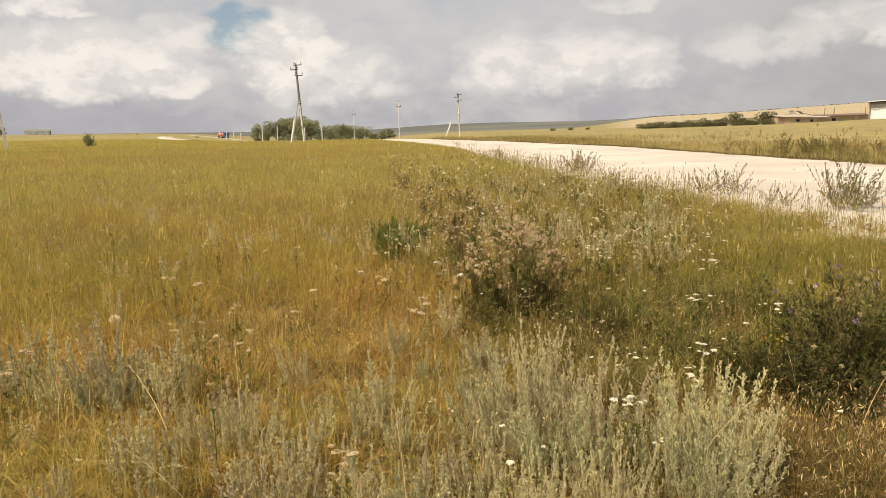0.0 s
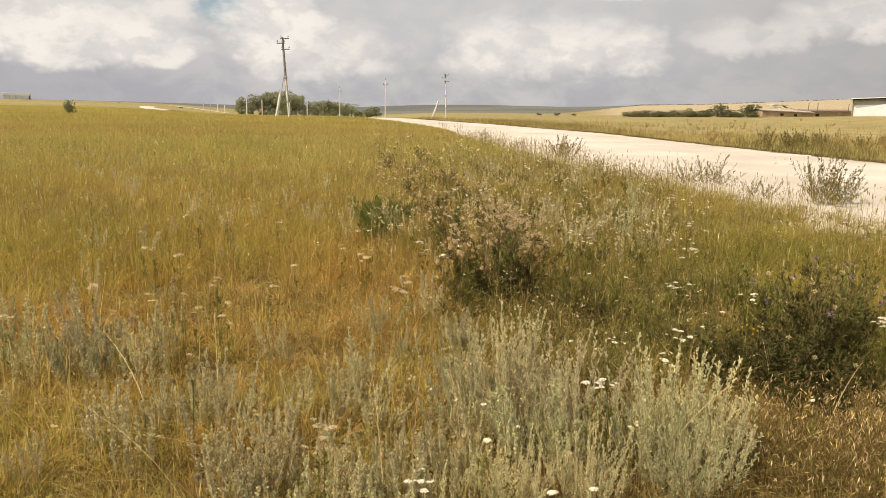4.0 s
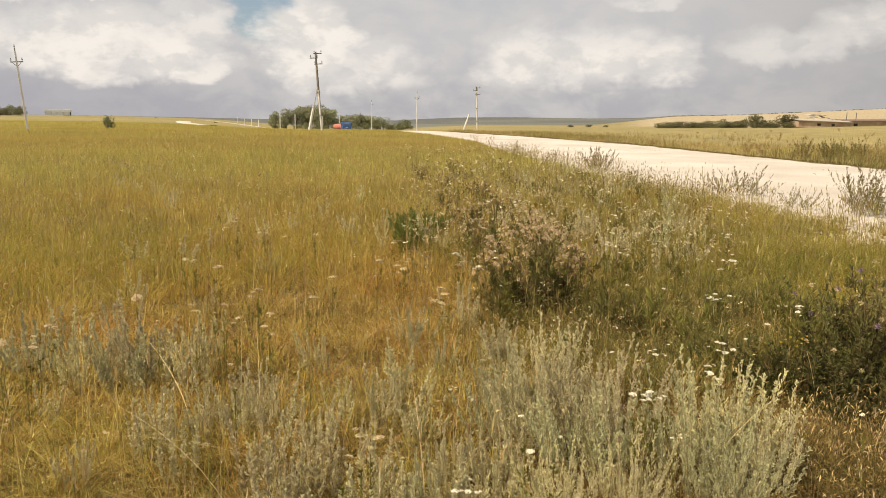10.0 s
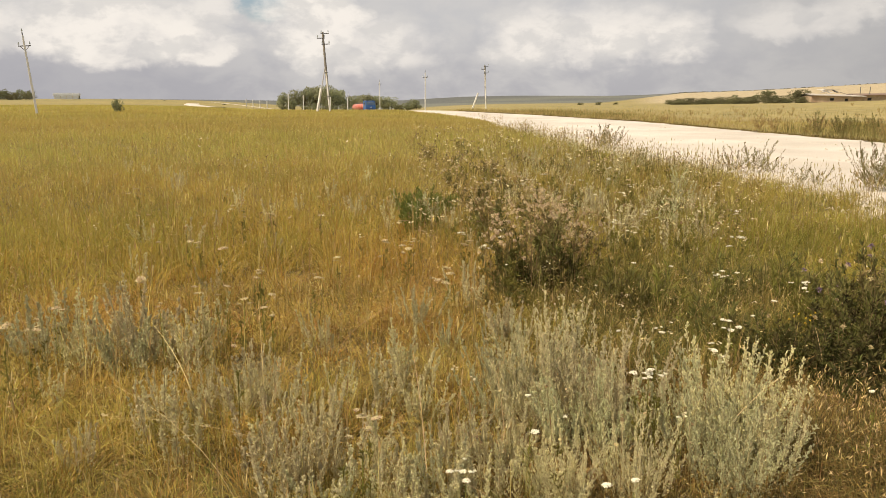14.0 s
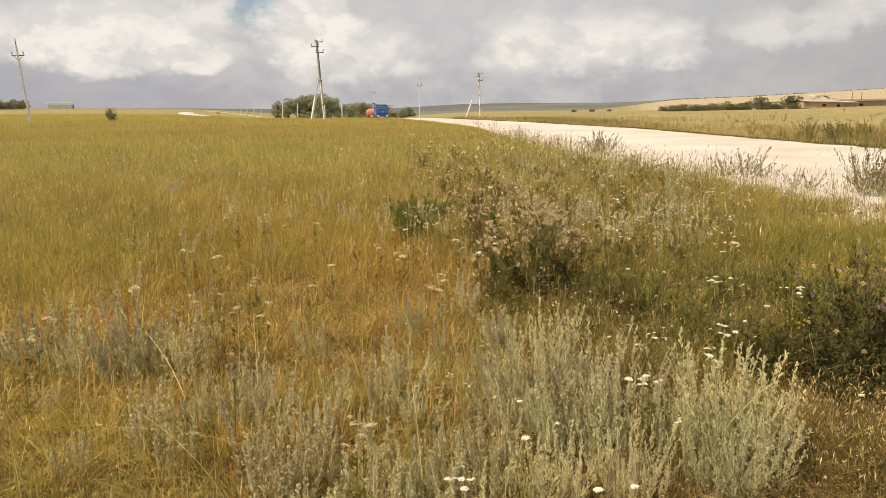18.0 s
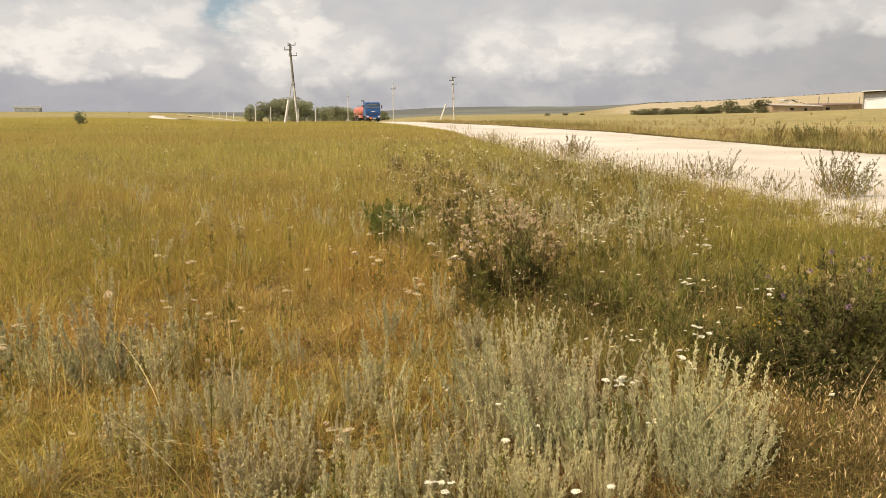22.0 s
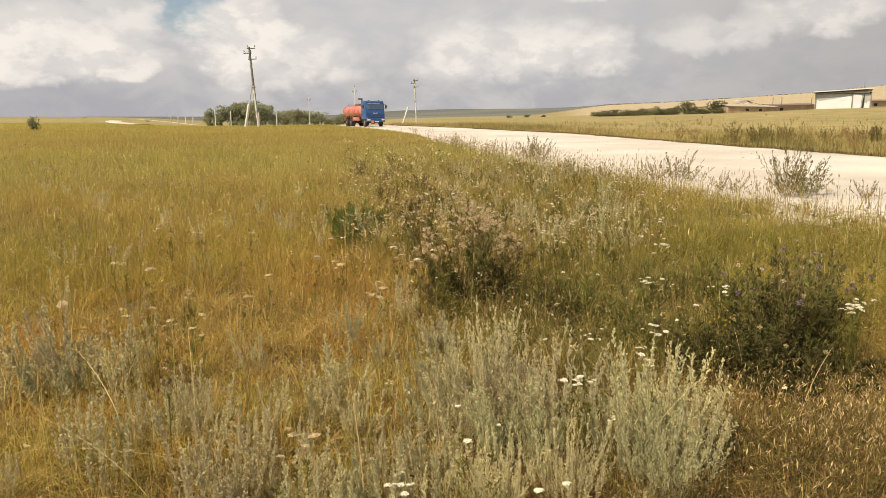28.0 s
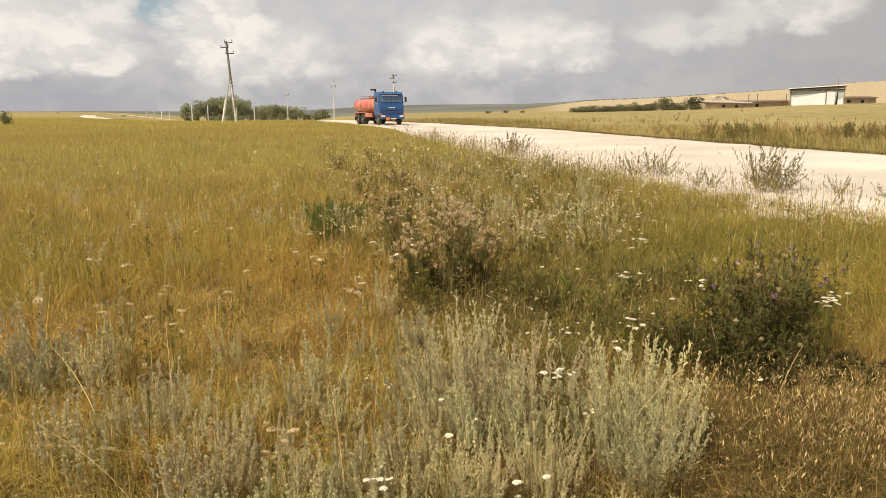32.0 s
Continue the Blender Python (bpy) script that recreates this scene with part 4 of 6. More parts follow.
        me.materials.append(RUBBER)
        return me

    def rim_mesh(w):
        bm = bmesh.new()
        rod(bm, (-w * 0.3, 0, 0), (w * 0.3, 0, 0), 0.285, n=20)
        rod(bm, (-w * 0.45, 0, 0), (w * 0.45, 0, 0), 0.12, n=12)
        for i in range(8):
            q = 2 * math.pi * i / 8
            rod(bm, (-w * 0.36, 0.2 * math.cos(q), 0.2 * math.sin(q)), (w * 0.36, 0.2 * math.cos(q), 0.2 * math.sin(q)), 0.022, n=6)
        me = bpy.data.meshes.new("rim")
        bm.to_mesh(me)
        bm.free()
        me.materials.append(RIM)
        return me
    # a long wheelbase: all behind the cab is drawn out
    for ob in t.children:
        if ob.type == "MESH":
            for v in ob.data.vertices:
                if v.co.y < 1:
                    v.co.y = 1 + (v.co.y - 1) * 1.33
    single, twin = (tyre_mesh(0.32), rim_mesh(0.32)), (tyre_mesh(0.58), rim_mesh(0.58))
    wheels = []
    for y, (ty, ri), x in ((3.05, single, 1.02), (-2.23, twin, 0.92), (-3.99, twin, 0.92)):
        for s in (-1, 1):
            w = new("wheel")
            w.parent = t
            w.matrix_basis = pose(s * x, y, 0.525)
            share("tyre", ty, w)
            share("rim", ri, w)
            wheels.append(w)
    return t, wheels


truck, truck_wheels = build_truck()

# when the truck's nose passes each place: seconds, x, y
DRIVE = [(-3.0, -150, 505), (0.0, -100, 402), (3.0, -62, 322), (5.0, -42, 278), (7.0, -31.5, 245), (9.0, -26.7, 222), (11.0, -22.8, 204), (13.0, -19.0, 188), (15.0, -15.9, 176), (17.0, -12.8, 163),
         (19.0, -10.2, 148), (21.0, -7.65, 132), (23.0, -5.2, 118), (25.0, -2.9, 107), (28.0, 0.05, 95.5), (29.0, 1.0, 90.5), (30.0, 1.9, 85.5), (31.0, 2.75, 80.0), (32.0, 3.66, 74.5), (34.0, 5.2, 63.5)]


def glide(rows, t):
    """Smooth place at t through the rows (Catmull-Rom)."""
    ts = [r[0] for r in rows]
    i = max(1, min(len(rows) - 3, max(k for k in range(len(ts)) if ts[k] <= t)))
    p0, p1, p2, p3 = (np.array(rows[k][1:]) for k in (i - 1, i, i + 1, i + 2))
    t0, t1, t2, t3 = (ts[k] for k in (i - 1, i, i + 1, i + 2))
    u = (t - t1) / (t2 - t1)
    m1, m2 = (p2 - p0) / (t2 - t0) * (t2 - t1), (p3 - p1) / (t3 - t1) * (t2 - t1)
    return (2 * u ** 3 - 3 * u ** 2 + 1) * p1 + (u ** 3 - 2 * u ** 2 + u) * m1 + (-2 * u ** 3 + 3 * u ** 2) * p2 + (u ** 3 - u ** 2) * m2


def motions():
    rows, last = [], None
    for i in range(65):
        s = i * 0.5
        p, q = glide(DRIVE, s), glide(DRIVE, s + 0.05)
        d = q - p
        f = d / np.hypot(*d)
        extra = 7 + 5 * (1 - float(sm(s, 14, 21)))
        turn = math.radians(extra)
        f = np.array([f[0] * math.cos(turn) - f[1] * math.sin(turn), f[0] * math.sin(turn) + f[1] * math.cos(turn)])
        p = p - f * 3.9
        zf, zb = float(height(*(p + f * 3))), float(height(*(p - f * 3)))
        rows.append((s, pose(float(p[0]), float(p[1]), (zf + zb) / 2 + 0.03, math.degrees(math.atan2(zf - zb, 6)), 0, math.degrees(math.atan2(-d[0], d[1])) + extra)))
    walk(truck, rows)
    # the wheels turn with the way covered; the axle lies along x
    n = 640
    way = np.zeros(n + 1)
    pts = [glide(DRIVE, i * 32.0 / n) for i in range(n + 1)]
    for i in range(n):
        way[i + 1] = way[i] + np.hypot(*(pts[i + 1] - pts[i]))
    base = [tuple(w.location) for w in truck_wheels]
    for w, (x, y, z) in zip(truck_wheels, base):
        walk(w, [(i * 32.0 / n, pose(x, y, z, -math.degrees(way[i] / 0.525) % 360)) for i in range(n + 1)])
    # flowers and weeds nod in the light wind
    rng = np.random.default_rng(4)
    for ob in SWAYING:
        rest = ob.matrix_basis.copy()
        a, b, c = (float(v) for v in rng.uniform(0, 6.28, 3))
        w1, w2 = float(rng.uniform(1.6, 2.6)), float(rng.uniform(3.2, 4.6))
        walk(ob, [(i * 0.4, Matrix.Translation(rest.translation) @ pose(0, 0, 0, 0.5 * math.sin(w2 * i * 0.4 + b), 0.9 * math.sin(w1 * i * 0.4 + a) + 0.5 * math.sin(w2 * i * 0.4 + c)) @ Matrix.Translation(-rest.translation) @ rest)
                  for i in range(81)])


# ---- grass ----
def grass_tint(x, y, rng):
    """Base colour of the grass by place: golden left, rusty in the middle, greener towards the road."""
    n = len(x)
    r = np.hypot(x, y)
    gold, olive = np.array([0.49, 0.355, 0.085]), np.array([0.34, 0.285, 0.062])
    rust, green = np.array([0.52, 0.305, 0.085]), np.array([0.22, 0.205, 0.045])
    straw = np.array([0.60, 0.49, 0.25])
    p = patch(x, y, 1.3, 0.7) * 0.6 + patch(x, y, 0.4, 3.1) * 0.4
    p = p * (1 - sm(r, 15, 40)) + patch(x, y, 9.0, 1.0) * sm(r, 15, 40)
    w_ol = np.clip(p * 1.5 - 0.35, 0, 1)
    col = gold * (1 - w_ol[:, None]) + olive * w_ol[:, None]
    w_r = np.exp(-(((x + 0.45) / 1.3) ** 2 + ((y - 6.6) / 2.2) ** 2)) * 0.6 + 0.75 * np.exp(-(((x - 2.5) / 0.6) ** 2 + ((y - 3.4) / 0.8) ** 2))
    w_r = np.maximum(w_r, np.clip(patch(x, y, 0.7, 5.0) * 2.2 - 1.25, 0, 0.28) * (r < 9))
    w_r = np.clip(w_r * (0.6 + 0.6 * patch(x, y, 0.35, 2.0)), 0, 1)
    col = col * (1 - w_r[:, None]) + rust * w_r[:, None]
    w_g = 0.95 * np.exp(-(((x - 1.65) / 0.95) ** 2 + ((y - 5.0) / 1.3) ** 2)) + 0.55 * sm(x - 0.04 * y, 0.2, 2.5) * sm(y, 4, 7) * (1 - sm(r, 30, 60))
    w_g = np.clip(w_g * (0.55 + 0.8 * patch(x, y, 0.6, 1.0)), 0, 0.95)
    col = col * (1 - w_g[:, None]) + green * w_g[:, None]
    across = (sm(x - np.interp(y, ROAD_Y, ROAD_X), 0, 2) * 0.75)[:, None]
    col = col * (1 - across) + np.array([0.31, 0.255, 0.095]) * across
    # colour flattens with distance, haze painted into the grass
    haze_dull = (sm(r, 5, 22) * 0.72)[:, None]
    col = col * (1 - haze_dull) + np.array([0.475, 0.385, 0.124]) * haze_dull
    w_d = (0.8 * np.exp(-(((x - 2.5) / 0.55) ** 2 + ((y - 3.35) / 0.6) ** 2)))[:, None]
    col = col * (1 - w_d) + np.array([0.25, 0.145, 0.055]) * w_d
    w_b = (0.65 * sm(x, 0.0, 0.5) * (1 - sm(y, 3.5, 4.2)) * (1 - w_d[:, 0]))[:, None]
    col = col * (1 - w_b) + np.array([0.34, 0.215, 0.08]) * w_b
    w_s = (rng.random(n) < 0.06 - 0.03 * sm(r, 4, 9))[:, None] * 0.7
    col = col * (1 - w_s) + straw * w_s
    brown = (0.45 * (1 - sm(r, 2.3, 3.6)))[:, None]
    col = col * (1 - brown) + np.array([0.36, 0.265, 0.09]) * brown
    calm = 1 - 0.8 * sm(r, 4, 10)
    return col * (1 + calm * rng.uniform(-0.25, 0.2, n))[:, None]


def blades(rng, x, y, h, w, lean, col, segs, out=None):
    """Curved tapering blades as one array of faces."""
    n = len(x)
    a = rng.uniform(0, 2 * np.pi, n) if out is None else out + rng.normal(0, 0.5, n)
    face = a + rng.normal(0, 0.6, n) + np.pi / 2
    dx, dy = np.cos(a), np.sin(a)
    wx, wy = np.cos(face), np.sin(face)
    z0 = height(x, y) - 0.02
    V, T = [], []
    for s in range(segs + 1):
        t = s / segs
        bend = lean * h * t ** 1.8
        px, py = x + dx * bend, y + dy * bend
        pz = z0 + h * (t - 0.28 * np.minimum(lean, 1.2) * t ** 2.2)
        k = w * (1 - t ** 1.6) * 0.5 + 0.0004
        V += [np.c_[px - wx * k, py - wy * k, pz], np.c_[px + wx * k, py + wy * k, pz]]
        # blade colour darkens mildly towards the root, painting in shade near the ground
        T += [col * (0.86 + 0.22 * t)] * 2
    V, T = np.stack(V, 1), np.stack(T, 1)
    m = 2 * (segs + 1)
    base = (np.arange(n) * m)[:, None]
    F = np.concatenate([base + np.array([2 * s, 2 * s + 1, 2 * s + 3, 2 * s + 2]) for s in range(segs)], 0)
    return V.reshape(-1, 3), F, T.reshape(-1, 3)


def scatter(rng, r0, r1, density, half, behind=0.0):
    """Random places in a ring round the origin; half: the half angle ahead that is filled fully; behind: share elsewhere."""
    full = np.pi * (r1 ** 2 - r0 ** 2) * density
    n = int(full)
    r = np.sqrt(rng.uniform(r0 ** 2, r1 ** 2, n))
    a = rng.uniform(-np.pi, np.pi, n)
    keep = (np.abs(a) < half) | (rng.random(n) < behind)
    r, a = r[keep], a[keep]
    x, y = r * np.sin(a), r * np.cos(a)
    gap = road_gap(x, y)
    bare = np.exp(-(((x - 2.15) / 0.45) ** 2 + ((y - 3.72) / 0.30) ** 2)) + np.exp(-(((x - 5.8) / 0.55) ** 2 + ((y - 9.9) / 0.6) ** 2))
    # little grows under the broad clumps
    bare = np.maximum(bare, np.maximum(np.exp(-(((x - 0.6) / 0.26) ** 2 + ((y - 3.2) / 0.26) ** 2)), np.exp(-(((x - 1.28) / 0.24) ** 2 + ((y - 2.85) / 0.26) ** 2))))
    ok = (rng.random(len(x)) > bare * 0.92) & (gap > (rng.uniform(-0.15, 0.55, len(x)) - 0.9 * (1 - sm(y, 11, 16)) * rng.random(len(x)) * (x < 10)) * np.where(rng.random(len(x)) < 0.06, -1.5, 1))
    return x[ok], y[ok]


def build_grass():
    rng = np.random.default_rng(21)
    # ring, density, blade height, width, segments, share behind
    bands = [(0.7, 3.0, 6400, 0.125, 0.0024, 4, 0.0), (3.0, 6.0, 5000, 0.165, 0.0028, 3, 0.0), (6.0, 10.0, 1900, 0.20, 0.0042, 2, 0.0),
             (10.0, 18.0, 640, 0.23, 0.0060, 2, 0.0), (18.0, 34.0, 240, 0.27, 0.011, 1, 0.0), (34.0, 62.0, 80, 0.28, 0.022, 1, 0.02),
             (62.0, 110.0, 24, 0.28, 0.040, 1, 0.02), (110.0, 200.0, 6.0, 0.28, 0.075, 1, 0.01)]
    for r0, r1, dens, h, w, segs, behind in bands:
        out = None
        if r1 <= 34:
            per = 42 if r1 <= 6 else 30 if r1 <= 10 else 20
            # blades grow in tufts and lean away from each tuft's heart
            cx, cy = scatter(rng, r0, r1, dens / per, 0.68, behind)
            k = np.repeat(np.arange(len(cx)), per)
            out = rng.uniform(0, 2 * np.pi, len(k))
            rad = (0.075 + 0.003 * r0) * np.sqrt(rng.random(len(k)))
            x, y = cx[k] + rad * np.cos(out), cy[k] + rad * np.sin(out)
            size = rng.lognormal(0, 0.42, len(cx))[k]
            calm = 1 - 0.8 * float(sm(r0, 4, 11))
            shade = (1 + calm * rng.uniform(-0.38, 0.3, (len(cx), 1))) * (1 + rng.normal(0, 0.05, (len(cx), 3)))
            pick = rng.random((len(cx), 1)) / calm
            shade = np.where(pick < 0.16, shade * np.array([0.94, 0.78, 0.68]), np.where(pick < 0.30, shade * np.array([0.55, 0.66, 0.55]), shade))[k]
        else:
            x, y = scatter(rng, r0, r1, dens, 0.68, behind)
            size, shade = 1.0, 1.0
        if r0 >= 62:
            # short grazed turf beyond the road
            ok = (x < np.interp(y, ROAD_Y, ROAD_X)) | (rng.random(len(x)) < 0.15)
            x, y = x[ok], y[ok]
        n = len(x)
        tall = size * (0.65 + 0.7 * patch(x, y, 1.0 + r0 / 20, 4.0))
        bare = 1 - 0.55 * np.exp(-(((x - 2.4) / 0.7) ** 2 + ((y - 3.3) / 0.8) ** 2)) - 0.25 * sm(x, 0.0, 0.6) * (1 - sm(y, 3.2, 4.0))
        rough = 1 - 0.45 * sm(-road_gap(x, y), -1.6, 0.2)
        far_side = 1 - 0.45 * sm(x - np.interp(y, ROAD_Y, ROAD_X), 0, 2)
        hh = np.minimum(h * tall * bare * rough * far_side * rng.lognormal(0, 0.28 if r0 < 34 else 0.12, n), (1.45 if r0 < 6 else 1.8) * h)
        lean = np.abs(rng.normal(0.78 - 0.12 * sm(r0, 3, 12), 0.5, n)) * (1.25 - 0.25 * sm(r0, 10, 30))
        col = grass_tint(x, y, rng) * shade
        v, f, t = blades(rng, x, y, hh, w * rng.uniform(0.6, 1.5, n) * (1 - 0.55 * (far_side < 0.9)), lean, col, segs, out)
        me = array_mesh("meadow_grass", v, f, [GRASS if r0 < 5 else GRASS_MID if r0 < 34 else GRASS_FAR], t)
        tagged(new("meadow_grass", me), "dry golden and olive meadow grass", "grass", kind="stuff")


def build_side_grass():
    """The same meadow to both sides and behind, in broader blades."""
    rng = np.random.default_rng(23)
    for r0, r1, dens, h, w, segs in ((0.3, 5.0, 620, 0.17, 0.013, 1), (5.0, 12.0, 230, 0.22, 0.017, 1), (12.0, 30.0, 48, 0.27, 0.024, 1), (30.0, 70.0, 9, 0.32, 0.05, 1)):
        x, y = scatter(rng, r0, r1, dens, 3.2, 0)
        out = np.abs(np.arctan2(x, y)) > 0.66
        x, y = x[out], y[out]
        n = len(x)
        hh = h * (0.65 + 0.7 * patch(x, y, 1.0 + r0 / 20, 4.0)) * rng.lognormal(0, 0.25, n)
        lean = np.abs(rng.normal(0.6, 0.45, n))
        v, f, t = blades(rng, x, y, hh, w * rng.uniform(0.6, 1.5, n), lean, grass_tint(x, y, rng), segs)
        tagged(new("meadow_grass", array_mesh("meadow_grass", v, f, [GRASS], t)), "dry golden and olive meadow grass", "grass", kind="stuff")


def build_seed_stems():
    """Tall thin stems with pale feathery heads, standing above the grass."""
    rng = np.random.default_rng(77)
    for r0, r1, dens, k in ((9.0, 40.0, 0, 1.6), (1.6, 6, 22, 0.9), (6, 14, 16, 1.3), (14, 30, 6, 1.8), (30, 60, 0.8, 2.6)):
        if dens:
            x, y = scatter(rng, r0, r1, dens, 0.68, 0.03)
        else:
            # a fringe of tall stems along the near edge of the gravel
            y = rng.uniform(r0, r1, 1300)
            x = np.interp(y, ROAD_Y, ROAD_X) - np.interp(y, ROAD_Y, ROAD_H) - np.abs(rng.normal(0, 0.55, 1300)) + 0.25
        near = (x < np.interp(y, ROAD_Y, ROAD_X)) & ((x < 0.3) | (y > 4.4))
        x, y = x[near], y[near]
        n = len(x)
        h = rng.uniform(0.36, 0.62, n) * (0.75 + 0.45 * patch(x, y, 2.0, 2.0))
        col = grass_tint(x, y, rng) * 0.55 + np.array([0.50, 0.37, 0.21]) * 0.45
        lean = np.abs(rng.normal(0.16, 0.12, n))
        if not dens:
            col, lean, h = col * np.array([0.62, 0.62, 0.55]), lean * 2.6, h * rng.uniform(0.6, 1.3, n)
        v, f, t = blades(rng, x, y, h, np.full(n, 0.0032 * k), lean, col, 2)
        ob = new("seed_stems", array_mesh("seed_stems", v, f, [GRASS], t))
        tagged(ob, "thin straw-coloured grass stems", "grass", kind="stuff")
        # heads: three crossed slivers round the top of each stem
        top = v.reshape(n, 6, 3)[:, 4:6].mean(1)
        V, C = [], []
        for j in range(3):
            a = rng.uniform(0, 6.28, n)
            L, W = rng.uniform(0.035, 0.075, n), 0.0024 * k * rng.uniform(0.7, 1.4, n)
            o = np.c_[np.cos(a), np.sin(a), np.zeros(n)]
            tip = top + np.c_[o[:, 0] * L * 0.25, o[:, 1] * L * 0.25, L * 0.8]
            low = top - np.c_[np.zeros(n), np.zeros(n), L * 0.5]
            side = np.cross(o, [0, 0, 1])
            V.append(np.stack([low, (low + tip) / 2 + side * W[:, None], tip, (low + tip) / 2 - side * W[:, None]], 1))
            C.append(np.repeat(col[:, None] * 1.12, 4, 1))
        V, C = np.concatenate(V).reshape(-1, 3), np.concatenate(C).reshape(-1, 3)
        ob = new("seed_heads", array_mesh("seed_heads", V, np.arange(len(V)).reshape(-1, 4), [GRASS], C))
        tagged(ob, "pale feathery grass seed heads", "grass", kind="stuff")


def build_oat_litter():
    """Pale oat spikelets hanging in pairs from bent stalks over the dry patch."""
    rng = np.random.default_rng(12)
    n = 2600
    x, y = rng.normal(2.25, 0.45, n), rng.normal(2.95, 0.38, n)
    ok = (x > 0.42 * y + 0.22) & (y < 3.5 + 0.2 * np.sin(7 * x))
    x, y = x[ok], y[ok]
    n = len(x)
    z = height(x, y) + rng.uniform(0.10, 0.27, n)
    V = []
    for j in range(2):
        a, e = rng.uniform(0, 6.28, n), rng.uniform(0.75, 1.5, n)
        d = np.c_[np.cos(a) * np.cos(e), np.sin(a) * np.cos(e), -np.sin(e)]
        s = np.cross(d, rng.normal(size=(n, 3)))
        s /= np.linalg.norm(s, axis=1)[:, None]
        L, W = rng.uniform(0.018, 0.034, n)[:, None], rng.uniform(0.0018, 0.0032, n)[:, None]
        p = np.c_[x, y, z] + rng.normal(0, 0.006, (n, 3))
        V.append(np.stack([p, p + d * L * 0.4 + s * W, p + d * L, p + d * L * 0.4 - s * W], 1))
    V = np.concatenate(V)
    t = np.repeat(np.array([0.60, 0.43, 0.22]) * rng.uniform(0.30, 1.15, (len(V), 1)), 4, 0)
    tagged(new("oat_litter", array_mesh("oat_litter", V.reshape(-1, 3), np.arange(4 * len(V)).reshape(-1, 4), [GRASS], t)), "pale hanging oat spikelets over matted grass", "grass", kind="stuff")


def build_mat():
    """Dense bent brown and olive grass on the dry patch."""
    rng = np.random.default_rng(14)
    n = 42000
    x, y = rng.normal(2.30, 0.55, n), rng.normal(2.95, 0.42, n)
    kind = rng.random((n, 1)) + 0.5 * (patch(x, y, 0.25, 2.0)[:, None] - 0.5)
    col = np.where(kind < 0.34, np.array([0.15, 0.115, 0.035]), np.where(kind < 0.72, np.array([0.27, 0.165, 0.055]), np.array([0.42, 0.285, 0.11])))
    col = col * rng.uniform(0.4, 1.05, (n, 1)) * (1 + rng.normal(0, 0.05, (n, 3)))
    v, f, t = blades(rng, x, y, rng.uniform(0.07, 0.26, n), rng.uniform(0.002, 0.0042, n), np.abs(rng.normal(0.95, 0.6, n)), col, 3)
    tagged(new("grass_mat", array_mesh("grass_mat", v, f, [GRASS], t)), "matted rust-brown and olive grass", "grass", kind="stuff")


def build_oats():
    """Drooping oat spikelets hanging at all heights in the dry grass."""
    rng = np.random.default_rng(15)
    V, C = [], []
    for r0, r1, dens, k, top in ((1.5, 3.2, 2600, 0.8, 0.24), (3.2, 6.0, 1700, 1.0, 0.32), (6.0, 10.0, 420, 1.35, 0.38), (10.0, 17.0, 110, 2.0, 0.42)):
        x, y = scatter(rng, r0, r1, dens, 0.64)
        ok = rng.random(len(x)) < 0.25 + 0.95 * patch(x, y, 0.7, 6.0)
        x, y = x[ok], y[ok]
        n = len(x)
        p = np.c_[x, y, height(x, y) + top * rng.uniform(0.2, 1.0, n) * (0.6 + 0.6 * patch(x, y, 1.0, 4.0))]
        a, e = rng.uniform(0, 6.28, n), rng.uniform(-1.2, 0.7, n)
        d = np.c_[np.cos(a) * np.cos(e), np.sin(a) * np.cos(e), np.sin(e)]
        s = np.cross(d, rng.normal(size=(n, 3)))
        s /= np.linalg.norm(s, axis=1)[:, None]
        L, W = rng.uniform(0.012, 0.030, n)[:, None] * k, rng.uniform(0.0014, 0.0026, n)[:, None] * k
        V.append(np.stack([p, p + d * L * 0.4 + s * W, p + d * L, p + d * L * 0.4 - s * W], 1).reshape(-1, 3))
        col = grass_tint(x, y, rng) * 0.6 + np.array([0.50, 0.33, 0.15]) * 0.4
        pale = (rng.random(n) < 0.22)[:, None]
        dark = (rng.random(n) < 0.30)[:, None]
        col = np.where(pale, np.array([0.66, 0.50, 0.27]), np.where(dark, col * np.array([0.55, 0.47, 0.42]), col))
        C.append(np.repeat(col, 4, 0))
    V, C = np.concatenate(V), np.concatenate(C)
    tagged(new("oat_spikelets", array_mesh("oat_spikelets", V, np.arange(len(V)).reshape(-1, 4), [GRASS], C)), "drooping tan and brown oat spikelets in dry grass", "grass", kind="stuff")


